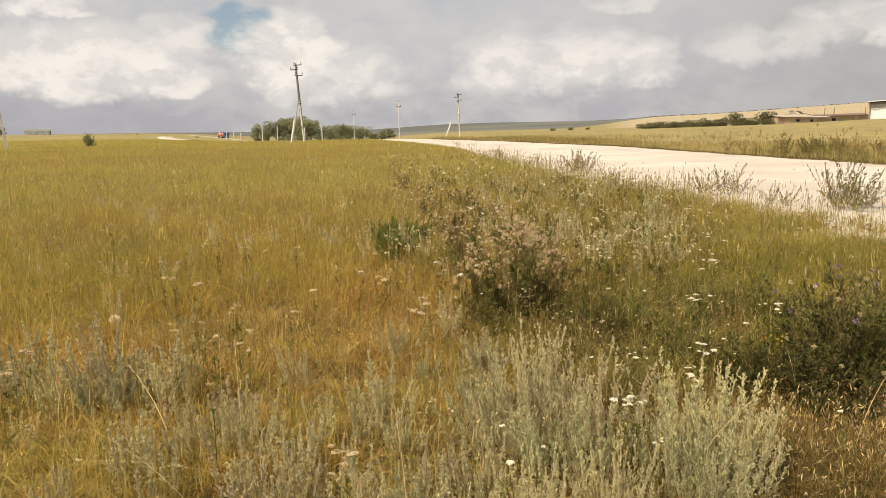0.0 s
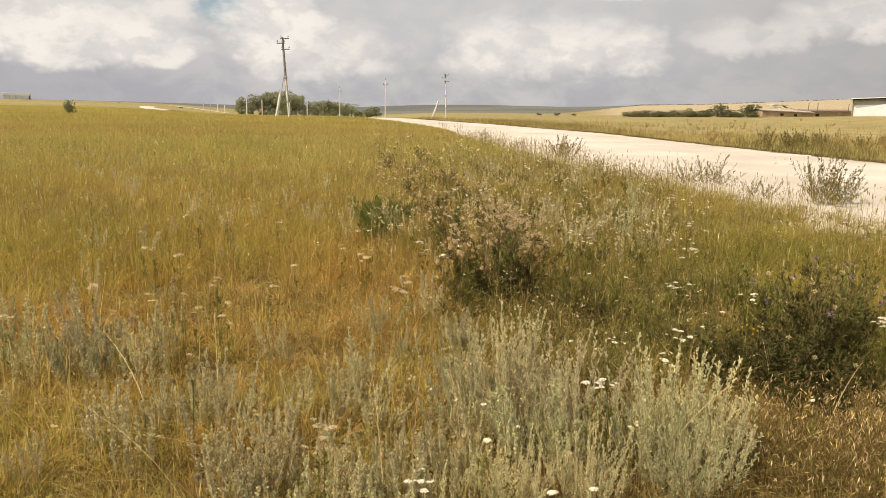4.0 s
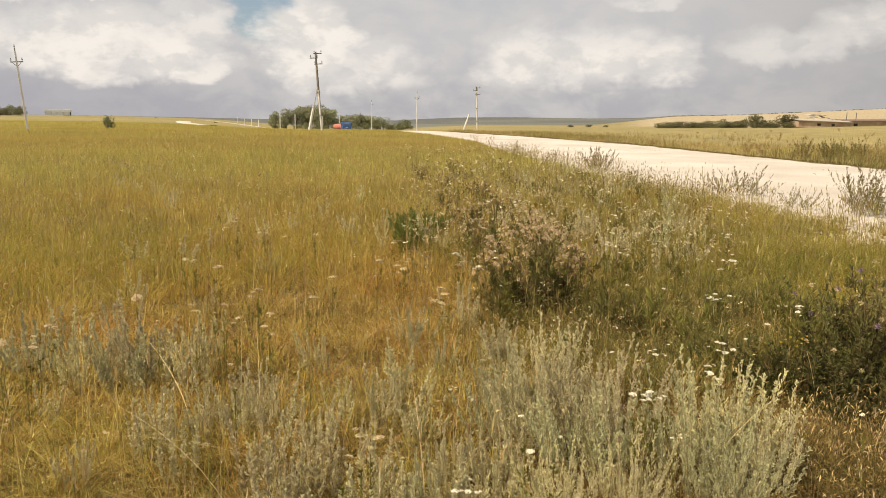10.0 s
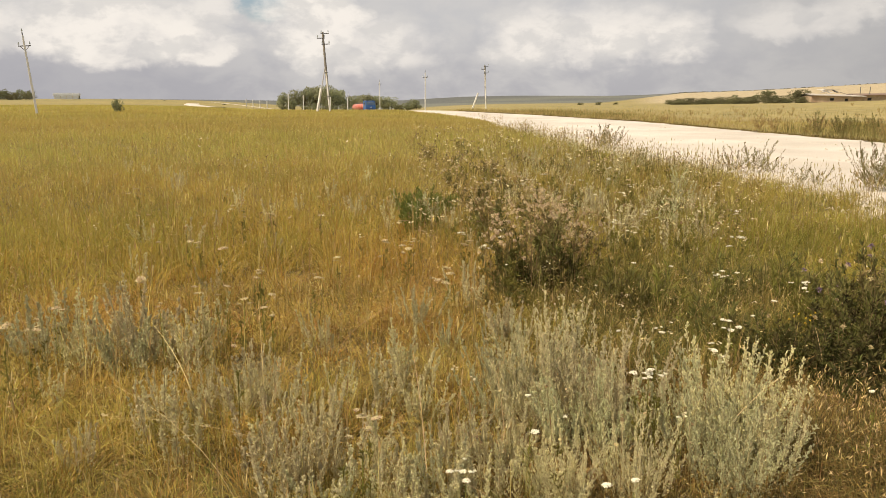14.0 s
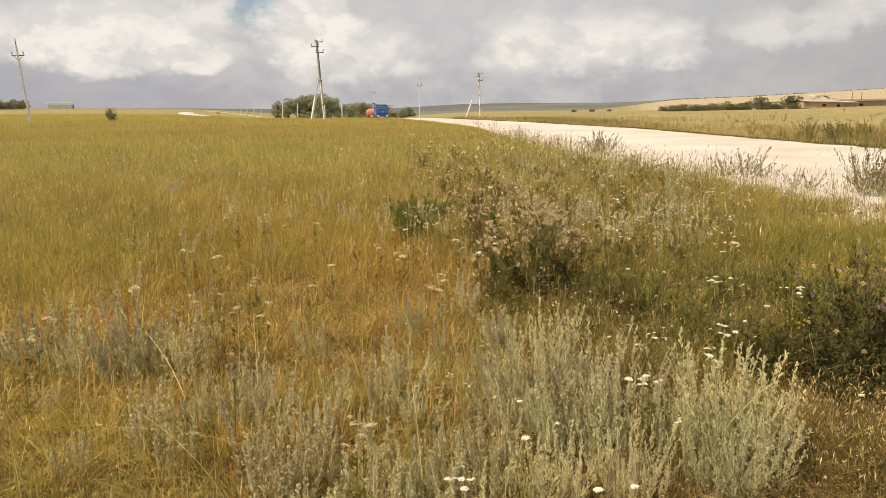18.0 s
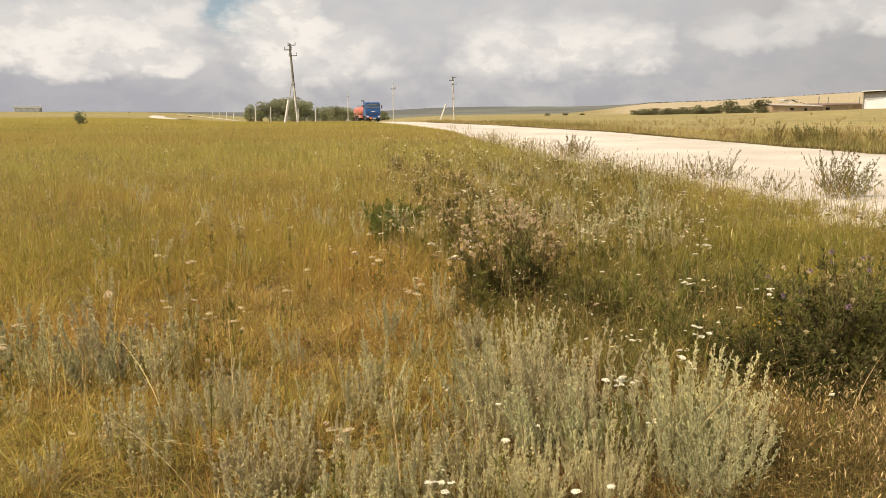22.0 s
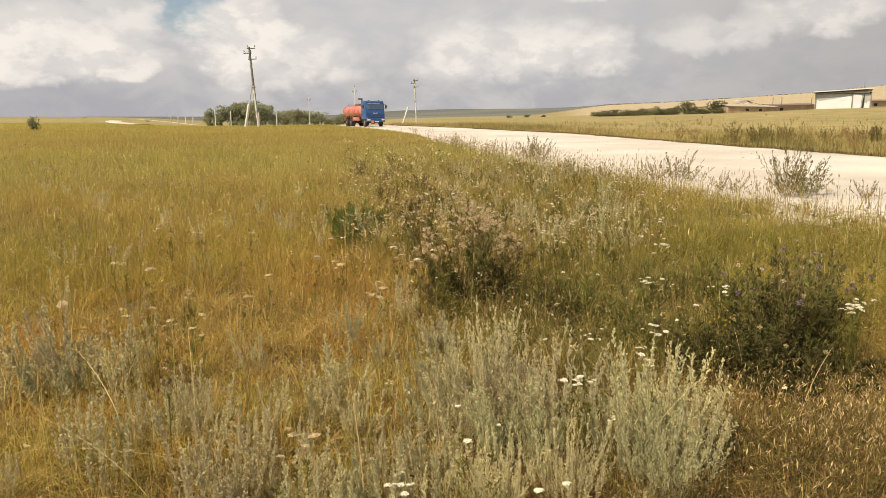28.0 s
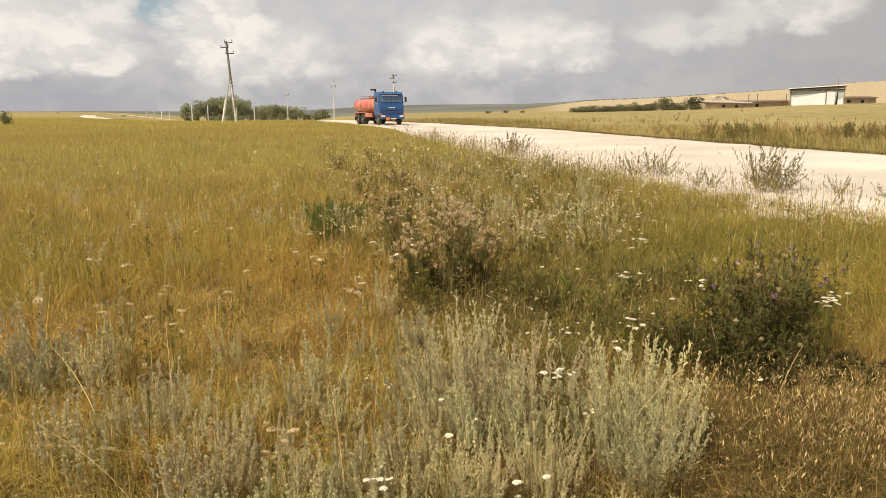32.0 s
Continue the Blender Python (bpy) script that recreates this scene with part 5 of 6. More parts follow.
def build_specks():
    """Small pale and brown flower heads on thin stalks, thick towards the road."""
    rng = np.random.default_rng(17)
    V, C = [], []
    for y0, y1, n, k in ((6.5, 12, 1300, 1.0), (12, 20, 1500, 1.5), (20, 34, 900, 2.2), (2.2, 6.5, 260, 0.6)):
        y = rng.uniform(y0, y1, n)
        x = y * np.where(rng.random(n) < 0.94, rng.uniform(-0.04, 0.42, n), rng.uniform(-0.5, 0.0, n))
        ok = (road_gap(x, y) > 0.35) & (rng.random(n) < 0.25 + 0.9 * patch(x, y, 1.6, 8.0))
        x, y = x[ok], y[ok]
        m = len(x)
        g = np.c_[x, y, height(x, y)]
        top = g + np.c_[rng.normal(0, 0.05, (m, 2)), rng.uniform(0.26, 0.52, m)]
        w = np.array([0.0018 * k, 0, 0])
        V.append(np.stack([g - w, g + w, top + w * 0.6, top - w * 0.6], 1).reshape(-1, 3))
        C.append(np.tile(np.array([0.26, 0.19, 0.08]), (4 * m, 1)))
        kind = rng.random(m)[:, None]
        col = np.where(kind < 0.28, np.array([0.66, 0.57, 0.38]), np.where(kind < 0.65, np.array([0.46, 0.34, 0.18]), np.array([0.20, 0.13, 0.065])))
        for _ in range(5):
            c = top + rng.normal(0, 0.011, (m, 3)) * k
            a = rng.uniform(0, 6.28, m)
            s = (rng.uniform(0.006, 0.013, m) * k)[:, None]
            u = np.c_[np.cos(a), np.sin(a), rng.normal(0, 0.35, m)] * s
            q = np.c_[-np.sin(a), np.cos(a), rng.normal(0, 0.35, m)] * s
            V.append(np.stack([c - u, c - q, c + u, c + q], 1).reshape(-1, 3))
            C.append(np.repeat(col * rng.uniform(0.75, 1.1, (m, 1)), 4, 0))
    V, C = np.concatenate(V), np.concatenate(C)
    tagged(new("small_flower_heads", array_mesh("small_flower_heads", V, np.arange(len(V)).reshape(-1, 4), [GRASS], C)), "small cream and brown flower heads on thin stalks", "wildflowers", kind="stuff")


def build_far_edge():
    """Low growth along the far edge of the gravel, coloured dark as the bank's soil and shadow line."""
    rng = np.random.default_rng(16)
    n = 9000
    y = rng.uniform(14, 110, n)
    x = np.interp(y, ROAD_Y, ROAD_X) + np.interp(y, ROAD_Y, ROAD_H) + 0.15 + np.abs(rng.normal(0, 0.22, n))
    col = np.array([0.17, 0.12, 0.05]) * rng.uniform(0.6, 1.3, (n, 1))
    v, f, t = blades(rng, x, y, rng.uniform(0.06, 0.16, n) * (0.5 + patch(x, y, 3.0)), np.full(n, 0.02), np.abs(rng.normal(0.5, 0.4, n)), col, 1)
    tagged(new("verge_grass", array_mesh("verge_grass", v, f, [GRASS_FAR], t)), "low grass coloured dark for soil and shadow along the gravel edge", "grass", kind="stuff")



def build_verge_tufts():
    """Long arching blades of the ungrazed verge, dark green and olive with straw among them."""
    rng = np.random.default_rng(19)
    n = 700
    cx, cy = rng.uniform(0.75, 3.0, n), rng.uniform(3.75, 6.6, n)
    ok = cx < 0.62 * cy
    cx, cy = cx[ok], cy[ok]
    per = 22
    k = np.repeat(np.arange(len(cx)), per)
    out = rng.uniform(0, 6.28, len(k))
    rad = 0.05 * np.sqrt(rng.random(len(k)))
    x, y = cx[k] + rad * np.cos(out), cy[k] + rad * np.sin(out)
    pick = rng.random((len(cx), 1))
    col = np.where(pick < 0.42, np.array([0.115, 0.115, 0.03]), np.where(pick < 0.75, np.array([0.23, 0.19, 0.05]), np.array([0.44, 0.32, 0.12])))[k]
    col = col * rng.uniform(0.6, 1.3, (len(k), 1))
    h = (rng.uniform(0.20, 0.40, len(cx)))[k] * rng.uniform(0.6, 1.1, len(k))
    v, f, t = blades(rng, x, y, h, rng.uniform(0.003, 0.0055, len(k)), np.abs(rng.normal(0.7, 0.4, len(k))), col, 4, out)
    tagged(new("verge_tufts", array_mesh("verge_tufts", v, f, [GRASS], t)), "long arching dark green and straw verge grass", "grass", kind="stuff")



def build_dry_stalks():
    """Single long straw stalks bent over the grass."""
    rng = np.random.default_rng(29)
    n = 90
    y = rng.uniform(2.0, 6.5, n)
    x = y * rng.uniform(-0.6, 0.62, n)
    col = np.array([0.66, 0.50, 0.27]) * rng.uniform(0.7, 1.15, (n, 1))
    v, f, t = blades(rng, x, y, rng.uniform(0.35, 0.62, n), rng.uniform(0.0022, 0.0036, n), np.abs(rng.normal(0.9, 0.45, n)), col, 8)
    tagged(new("dry_stalks", array_mesh("dry_stalks", v, f, [GRASS], t)), "single bent straw stalks over the grass", "grass", kind="stuff")



def build_far_verge():
    """Tall uneven grass on the low bank across the road, in olive, brown and straw patches."""
    rng = np.random.default_rng(37)
    n = 26000
    y = rng.uniform(14, 120, n)
    off = rng.exponential(8.0, n) + 0.3
    x = np.interp(y, ROAD_Y, ROAD_X) + np.interp(y, ROAD_Y, ROAD_H) + off
    p = 0.6 * patch(x, y / 2, 2.4, 1.0) + 0.4 * patch(x, y / 2, 7.0, 5.0)
    ok = rng.random(n) < np.clip(2.2 * p - 0.45, 0.08, 1)
    x, y, p = x[ok], y[ok], p[ok]
    n = len(x)
    kind = (p + rng.normal(0, 0.12, n))[:, None]
    col = np.where(kind > 0.72, np.array([0.24, 0.21, 0.08]), np.where(kind > 0.52, np.array([0.35, 0.285, 0.11]), np.array([0.47, 0.365, 0.17])))
    v, f, t = blades(rng, x, y, (0.12 + 0.42 * p) * rng.lognormal(0, 0.3, n), 0.010 + 0.00032 * y, np.abs(rng.normal(0.45, 0.3, n)), col, 2)
    tagged(new("far_verge_grass", array_mesh("far_verge_grass", v, f, [GRASS_FAR], t)), "tall patchy olive and straw grass across the road", "grass", kind="stuff")


build_oat_litter()
build_far_verge()
build_dry_stalks()
build_verge_tufts()
build_mat()
build_oats()
build_specks()
build_far_edge()
build_grass()
build_side_grass()
build_seed_stems()


# ---- meadow plants ----
def slivers(rng, p, d, length, width):
    """Narrow pointed leaves from p along d."""
    a, _ = frame_of(d, rng)
    L, W = np.asarray(length)[:, None], np.asarray(width)[:, None] * 0.5
    mid = p + d * L * 0.45
    v = np.stack([p, mid + a * W, p + d * L, mid - a * W], 1)
    return v.reshape(-1, 3)


def stem_curve(base, d, L, bend, t):
    """A stem that leaves along d and straightens up with its length."""
    p = base + d * (L * t)[:, None]
    p[:, 2] += bend * L * t ** 2
    return p


def plumes(seed, stems, h, spread, base_r, twigs, leaves, leaf_len, leaf_w, upright=0.75, bare=0.15, reach=(0.10, 0.22)):
    """Stems (thin bars) and leaf slivers of a many-stemmed herb. Returns two meshes' arrays."""
    rng = np.random.default_rng(seed)
    SV, LV = [], []
    for _ in range(stems):
        ang, tilt = rng.uniform(0, 6.28), spread * np.sqrt(rng.random()) * rng.uniform(0.55, 1.3)
        d = np.array([np.cos(ang) * np.sin(tilt), np.sin(ang) * np.sin(tilt), np.cos(tilt)])
        b = np.array([np.cos(ang), np.sin(ang), 0]) * base_r * np.sqrt(rng.random()) + np.array([0, 0, -0.02])
        L, bend = h * rng.uniform(0.6, 1.0), 0.12 * np.sin(tilt)
        pts = stem_curve(b, d, np.full(5, L), bend, np.linspace(0, 1, 5))
        s = np.array([np.cos(ang + 1.3), np.sin(ang + 1.3), 0]) * 0.0022
        for p, q in zip(pts, pts[1:]):
            SV.append(np.array([p - s, p + s, q + s * 0.7, q - s * 0.7]))
        t = np.sort(rng.uniform(bare, 0.98, twigs))
        tb = stem_curve(b, d, np.full(twigs, L), bend, t)
        side = rng.normal(size=(twigs, 3)) * np.array([1, 1, 0.3])
        td = unit(unit(side) * (1 - upright) + np.array([0, 0, upright]) + d * 0.3)
        tl = h * rng.uniform(*reach, twigs) * (1.15 - t)
        u = rng.uniform(0, 1, (twigs, leaves))
        lp = (tb[:, None] + td[:, None] * (tl[:, None] * u)[..., None]).reshape(-1, 3)
        ld = unit(np.repeat(td, leaves, 0) + unit(rng.normal(size=(twigs * leaves, 3))) * 0.75)
        n = len(lp)
        LV.append(slivers(rng, lp, ld, leaf_len * rng.uniform(0.6, 1.3, n), leaf_w * rng.uniform(0.7, 1.3, n)))
        k = 10
        tt = rng.uniform(0.85, 1.0, k)
        lp = stem_curve(b, d, np.full(k, L), bend, tt)
        ld = unit(np.tile(d, (k, 1)) + rng.normal(size=(k, 3)) * 0.4)
        LV.append(slivers(rng, lp, ld, np.full(k, leaf_len), np.full(k, leaf_w)))
    SV, LV = np.concatenate(SV), np.concatenate(LV)
    return SV, LV


def quads(name, v, mat):
    return array_mesh(name, v, np.arange(len(v)).reshape(-1, 4), [mat])


def herb_meshes(seed, leaf_mat, stem_mat=None, **kw):
    s, l = plumes(seed, **kw)
    return quads("stems", s, stem_mat or STALK), quads("foliage", l, leaf_mat)


SWAYING = []


def put_herb(meshes, name, label, category, group, x, y, s=1.0, sz=None, rz=0.0, tilt=0.0):
    t = thing(name, label, category, group)
    t.matrix_basis = pose(x, y, float(height(x, y)), tilt, 0, rz) @ Matrix.Diagonal((s, s, sz or s, 1))
    for part_name, me in zip(("branchwork", "foliage"), meshes):
        tagged(share(part_name, me, t), kind="stuff")
    if name == "roadside_weed" and y < 17 and s > 0.5:
        SWAYING.append(t)
    return t


def sage_meshes(seed, leaf_mat, stems, h, spread, base_r, twigs, leaves, twig_len, leaf_len, leaf_w, low=0.10):
    """Sagebrush: many stems, each ending in a narrow tapering plume of short upright twigs set with tiny leaves."""
    rng = np.random.default_rng(seed)
    SV, LV = [], []
    for _ in range(stems):
        ang = rng.uniform(0, 6.28)
        q = np.sqrt(rng.random())
        tilt = spread * q * rng.uniform(0.6, 1.25)
        d = np.array([np.cos(ang) * np.sin(tilt), np.sin(ang) * np.sin(tilt), np.cos(tilt)])
        b = np.array([np.cos(ang), np.sin(ang), 0]) * base_r * q + np.array([0, 0, -0.02])
        L = h * rng.uniform(0.45, 1.0) * (1 - 0.18 * q)
        bend = 0.22 * np.sin(tilt) + rng.normal(0, 0.03)
        sway = rng.normal(0, 0.05, 2)

        def curve(t):
            p = b + d * (L * t)[:, None]
            p[:, 2] += bend * L * t ** 2
            p[:, :2] += sway * (L * t ** 3)[:, None]
            return p
        pts = curve(np.linspace(0, 1, 6))
        s = np.array([np.cos(ang + 1.3), np.sin(ang + 1.3), 0]) * 0.0017
        for i, (p, r) in enumerate(zip(pts, pts[1:])):
            SV.append(np.array([p - s, p + s, r + s * 0.8, r - s * 0.8]))
        # few twigs low down, close-set ones in the plume
        t = np.sort(np.where(rng.random(twigs) < 0.22, rng.uniform(low, 0.5, twigs), rng.uniform(0.42, 0.99, twigs)))
        tb = curve(t)
        side = rng.normal(size=(twigs, 3)) * np.array([1, 1, 0.25])
        up = rng.uniform(0.5, 0.8, twigs)[:, None]
        td = unit(unit(side) * (1 - up) + np.array([0, 0, 1]) * up * 0.6 + d * up * 0.5)
        taper = np.where(t < 0.5, 1.0, 1.0 - 0.78 * (t - 0.5) / 0.5)
        tl = twig_len * rng.uniform(0.55, 1.2, twigs) * taper
        w = np.cross(td, rng.normal(size=(twigs, 3)))
        w = unit(w) * 0.0008
        te = tb + td * tl[:, None]
        SV.append(np.stack([tb - w, tb + w, te + w * 0.5, te - w * 0.5], 1).reshape(-1, 3))
        u = rng.uniform(0.08, 1.05, (twigs, leaves))
        lp = (tb[:, None] + td[:, None] * (tl[:, None] * u)[..., None]).reshape(-1, 3)
        ld = unit(np.repeat(td, leaves, 0) + unit(rng.normal(size=(twigs * leaves, 3))) * 0.62)
        n = len(lp)
        LV.append(slivers(rng, lp, ld, leaf_len * rng.uniform(0.6, 1.3, n), leaf_w * rng.uniform(0.7, 1.3, n)))
    return quads("stems", np.concatenate(SV), SAGE_STALK), quads("foliage", np.concatenate(LV), leaf_mat)


def build_sage():
    big = [sage_meshes(100 + i, (SAGE_DUSK, SAGE_BLUE, SAGE_DUSK, SAGE)[i], 46, 0.64, 0.44, 0.16, 52, 9, 0.046, 0.0105, 0.0046) for i in range(4)]
    mid = [sage_meshes(120 + i, (SAGE, SAGE_DUSK, SAGE, SAGE_BLUE)[i], 14, 0.52, 0.36, 0.08, 52, 9, 0.036, 0.0115, 0.0052) for i in range(4)]
    slim = [sage_meshes(140 + i, (SAGE, SAGE_DUSK, SAGE)[i % 3], 6, 0.48, 0.28, 0.06, 52, 9, 0.032, 0.0115, 0.0052) for i in range(5)]
    # coarser ones for far places
    mid_far = [sage_meshes(160 + i, (SAGE, SAGE_DUSK, SAGE_BLUE)[i], 15, 0.52, 0.40, 0.07, 26, 5, 0.050, 0.020, 0.0095) for i in range(3)]
    slim_far = [sage_meshes(170 + i, (SAGE, SAGE_DUSK)[i % 2], 7, 0.50, 0.30, 0.05, 26, 5, 0.044, 0.020, 0.0095) for i in range(3)]
    rng = np.random.default_rng(9)
    lab = {"big": "broad silvery grey sagebrush clump with upright feathery stems", "mid": "silvery grey-green sagebrush bush in dry grass",
           "slim": "slender pale sagebrush spikes among dry grass"}

    def put(kind, x, y, s, sz=None):
        src = {"big": big, "mid": mid_far if y > 6 else mid, "slim": slim_far if y > 6 else slim}[kind]
        put_herb(src[int(rng.integers(len(src)))], "sagebrush", lab[kind], "sagebrush", kind + " sagebrush plants", x, y, s, sz, float(rng.uniform(0, 360)), float(rng.uniform(-6, 6)))
    # the two broad clumps before the eye
    for x, y, s, sz in ((0.36, 3.40, 0.80, 1.0), (0.52, 3.50, 0.85, 1.04), (0.44, 3.18, 0.80, 0.94), (0.66, 3.26, 0.90, 1.04), (0.78, 3.08, 0.78, 0.92), (0.62, 2.96, 0.74, 0.84), (1.06, 2.92, 0.80, 0.98), (1.18, 2.98, 0.85, 1.02), (1.26, 2.80, 0.80, 0.92),
                        (1.12, 2.66, 0.75, 0.82), (0.72, 2.62, 0.60, 0.68), (0.44, 2.58, 0.58, 0.62)):
        put("big", x, y, s, sz)
    for x, y, s in ((-0.16, 3.62, 0.95), (-0.26, 3.45, 0.8), (-0.10, 3.30, 0.75), (-1.95, 3.95, 1.12), (-1.74, 4.05, 1.2), (-1.55, 4.0, 1.15), (-1.36, 4.12, 1.0), (-2.2, 4.0, 1.12), (-1.66, 3.85, 1.0),
                    (-0.92, 3.42, 0.85), (-0.78, 3.30, 0.75), (-1.08, 3.30, 0.7), (-0.22, 2.66, 0.8), (-0.02, 2.56, 0.75), (-0.45, 2.72, 0.75), (0.16, 2.62, 0.72), (-0.12, 2.36, 0.72), (0.12, 2.30, 0.7), (-0.36, 2.38, 0.7), (0.3, 2.86, 0.7), (0.05, 2.9, 0.72), (-0.5, 3.0, 0.7), (0.22, 3.3, 0.75),
                    (0.40, 4.42, 0.85), (-0.16, 4.72, 0.8), (0.02, 4.3, 0.6), (-0.18, 8.7, 1.0), (0.05, 8.6, 0.8), (-1.09, 9.45, 0.9), (-0.3, 9.2, 0.7)):
        put("mid", x, y, s)
    for x, y, s in ((0.14, 5.2, 1.0), (0.20, 5.15, 0.9), (0.35, 4.5, 1.0), (-1.22, 3.15, 0.9)):
        put("slim", x, y, s)
    for _ in range(30):
        y = float(rng.uniform(2.0, 4.4))
        put("slim", y * float(rng.uniform(-0.58, -0.10)), y, float(rng.uniform(0.55, 1.05)))
    for _ in range(16):
        put("slim", float(rng.uniform(-0.7, 0.35)), float(rng.uniform(2.1, 2.9)), float(rng.uniform(0.55, 0.85)))
    for _ in range(9):
        put("slim", float(rng.uniform(0.3, 1.1)), float(rng.uniform(1.95, 2.5)), float(rng.uniform(0.5, 0.7)))
    # scattered through the meadow towards the road, and a few to the left
    for i in range(130):
        y = float(rng.uniform(6.2, 24))
        x = float(rng.uniform(0.06, 0.36)) * y + float(rng.uniform(-0.3, 0.3))
        if road_gap(np.array([x]), np.array([y]))[0] > 0.6:
            put("mid" if i % 2 else "slim", x, y, float(rng.uniform(0.6, 1.05)))
    for _ in range(60):
        a, r = float(rng.uniform(0.75, 5.5)), float(rng.uniform(2.5, 16))
        x, y = r * math.sin(a), r * math.cos(a)
        if road_gap(np.array([x]), np.array([y]))[0] > 0.6:
            put("mid" if r > 6 else "slim", x, y, float(rng.uniform(0.6, 1.0)))
    for _ in range(30):
        y = float(rng.uniform(5.5, 16))
        put("slim", float(rng.uniform(-0.5, 0.05)) * y, y, float(rng.uniform(0.6, 1.0)))


def floret_disc(seed, r, n, mat, thick=0.006):
    """A flat-topped cluster of small florets."""
    rng = np.random.default_rng(seed)
    bm = bmesh.new()
    for i in range(n):
        q, k = i * 2.4, r * math.sqrt((i + 0.5) / n)
        c = Vector((k * math.cos(q), k * math.sin(q), 0.12 * r - 0.5 * k * k / r * 0.35 + float(rng.uniform(-0.002, 0.002))))
        bmesh.ops.create_cone(bm, cap_ends=True, segments=6, radius1=0.0035, radius2=r * 0.24, depth=thick,
                              matrix=Matrix.Translation(c) @ pose(0, 0, 0, float(rng.uniform(-18, 18)), float(rng.uniform(-18, 18)), float(rng.uniform(0, 90))))
    me = bpy.data.meshes.new("flower_head")
    bm.to_mesh(me)
    bm.free()
    me.materials.append(mat)
    return me


def yarrow_stem_mesh(seed, h):
    rng = np.random.default_rng(seed)
    s, l = plumes(seed, stems=1, h=h, spread=0.06, base_r=0.005, twigs=9, leaves=14, leaf_len=0.016, leaf_w=0.004, upright=0.45, bare=0.05)
    l = l[l.reshape(-1, 4, 3)[:, :, 2].max(1).repeat(4) < h * 0.8]
    return quads("stem", s, FERNY), quads("leaves", l, FERNY)


def build_yarrow():
    rng = np.random.default_rng(41)
    heads = [floret_disc(i, r, n, PETAL) for i, (r, n) in enumerate(((0.030, 22), (0.022, 15), (0.016, 10)))]
    old = [floret_disc(10 + i, r, n, PETAL_OLD) for i, (r, n) in enumerate(((0.038, 24), (0.026, 16)))]
    stems = [yarrow_stem_mesh(60 + i, 0.48) for i in range(4)]

    def put(x, y, z, k, faded=False, scale=1.0):
        """A plant whose k flower heads stand about z high over (x, y)."""
        t = thing("yarrow_plant", "yarrow with faded cream flower heads above dry grass" if faded else "yarrow with flat white flower heads on green stems",
                  "wildflower", "faded yarrow plants" if faded else "white yarrow plants", pose(x, y, float(height(x, y))))
        if y < 5:
            SWAYING.append(t)
        for j in range(k):
            dx, dy = (0, 0) if j == 0 else (float(rng.normal(0, 0.032)), float(rng.normal(0, 0.05)))
            h = z * float(rng.uniform(0.9, 1.04))
            m = pose(dx * 0.4, dy * 0.4, 0, math.degrees(-dy * 0.6 / h), math.degrees(dx * 0.6 / h), float(rng.uniform(0, 360)))
            sm_, lm_ = stems[int(rng.integers(4))]
            sc = Matrix.Diagonal((1, 1, h / 0.48, 1))
            share("stem", sm_, t, m @ sc)
            tagged(share("leaves", lm_, t, m @ sc), kind="stuff")
            src = old if faded else heads
            share("flower_head", src[int(rng.integers(len(src)))], t, m @ pose(0, 0, h * 0.97, float(rng.uniform(-14, 6)), float(rng.uniform(-10, 10))) @ Matrix.Diagonal((scale, scale, scale, 1)))
    for x, y, z, k in ((1.48, 6.50, 0.5, 9), (1.58, 6.2, 0.5, 5), (1.76, 4.66, 0.48, 7), (2.14, 4.35, 0.48, 4), (2.01, 4.30, 0.48, 1), (1.79, 3.99, 0.48, 1), (1.55, 3.67, 0.48, 1), (1.36, 3.52, 0.48, 4),
                       (1.01, 3.39, 0.49, 3), (1.09, 3.49, 0.48, 1), (0.79, 3.32, 0.5, 1), (1.15, 3.12, 0.5, 3), (1.15, 2.96, 0.5, 1), (0.80, 2.78, 0.5, 6), (0.79, 2.39, 0.5, 1),
                       (0.29, 2.51, 0.48, 1), (0.41, 2.39, 0.48, 1), (0.30, 2.35, 0.47, 1), (0.08, 2.01, 0.48, 5), (0.43, 1.87, 0.48, 3), (0.54, 1.93, 0.48, 1), (1.29, 5.03, 0.48, 1),
                       (1.52, 4.97, 0.48, 1), (0.41, 4.90, 0.48, 1), (2.28, 4.22, 0.48, 1), (2.78, 4.84, 0.48, 2), (1.63, 2.75, 0.44, 1), (2.52, 3.70, 0.5, 9), (2.62, 3.78, 0.5, 7)):
        put(x, y, z, k + k // 2, scale=0.48 if y > 2.1 else 0.38)
    for x, y, z, k in ((-0.28, 2.47, 0.48, 2), (-0.23, 2.29, 0.48, 2), (-0.29, 2.26, 0.48, 1), (-0.76, 2.30, 0.46, 1), (-1.34, 4.08, 0.48, 3), (-1.21, 4.14, 0.48, 3), (-1.04, 3.83, 0.48, 3), (-0.90, 3.90, 0.48, 1),
                       (-0.90, 3.72, 0.48, 2), (-1.96, 3.70, 0.48, 2), (-1.91, 3.45, 0.48, 3), (-1.85, 3.26, 0.48, 2), (-0.88, 3.10, 0.47, 1), (-2.02, 3.36, 0.48, 3), (-1.43, 3.75, 0.48, 2),
                       (-1.1, 4.5, 0.5, 4), (-0.8, 4.6, 0.45, 3)):
        put(x, y, z, k, faded=True, scale=0.50)
    # smaller ones farther off, along the verge
    for i in range(150):
        y = float(rng.uniform(5.5, 22)) if i < 115 else float(rng.uniform(22, 40))
        x = float(rng.uniform(0.02, 0.40)) * y
        if road_gap(np.array([x]), np.array([y]))[0] > 0.5:
            put(x, y, float(rng.uniform(0.40, 0.55)), int(rng.integers(1, 5)), faded=(i % 5 < 3), scale=0.85)
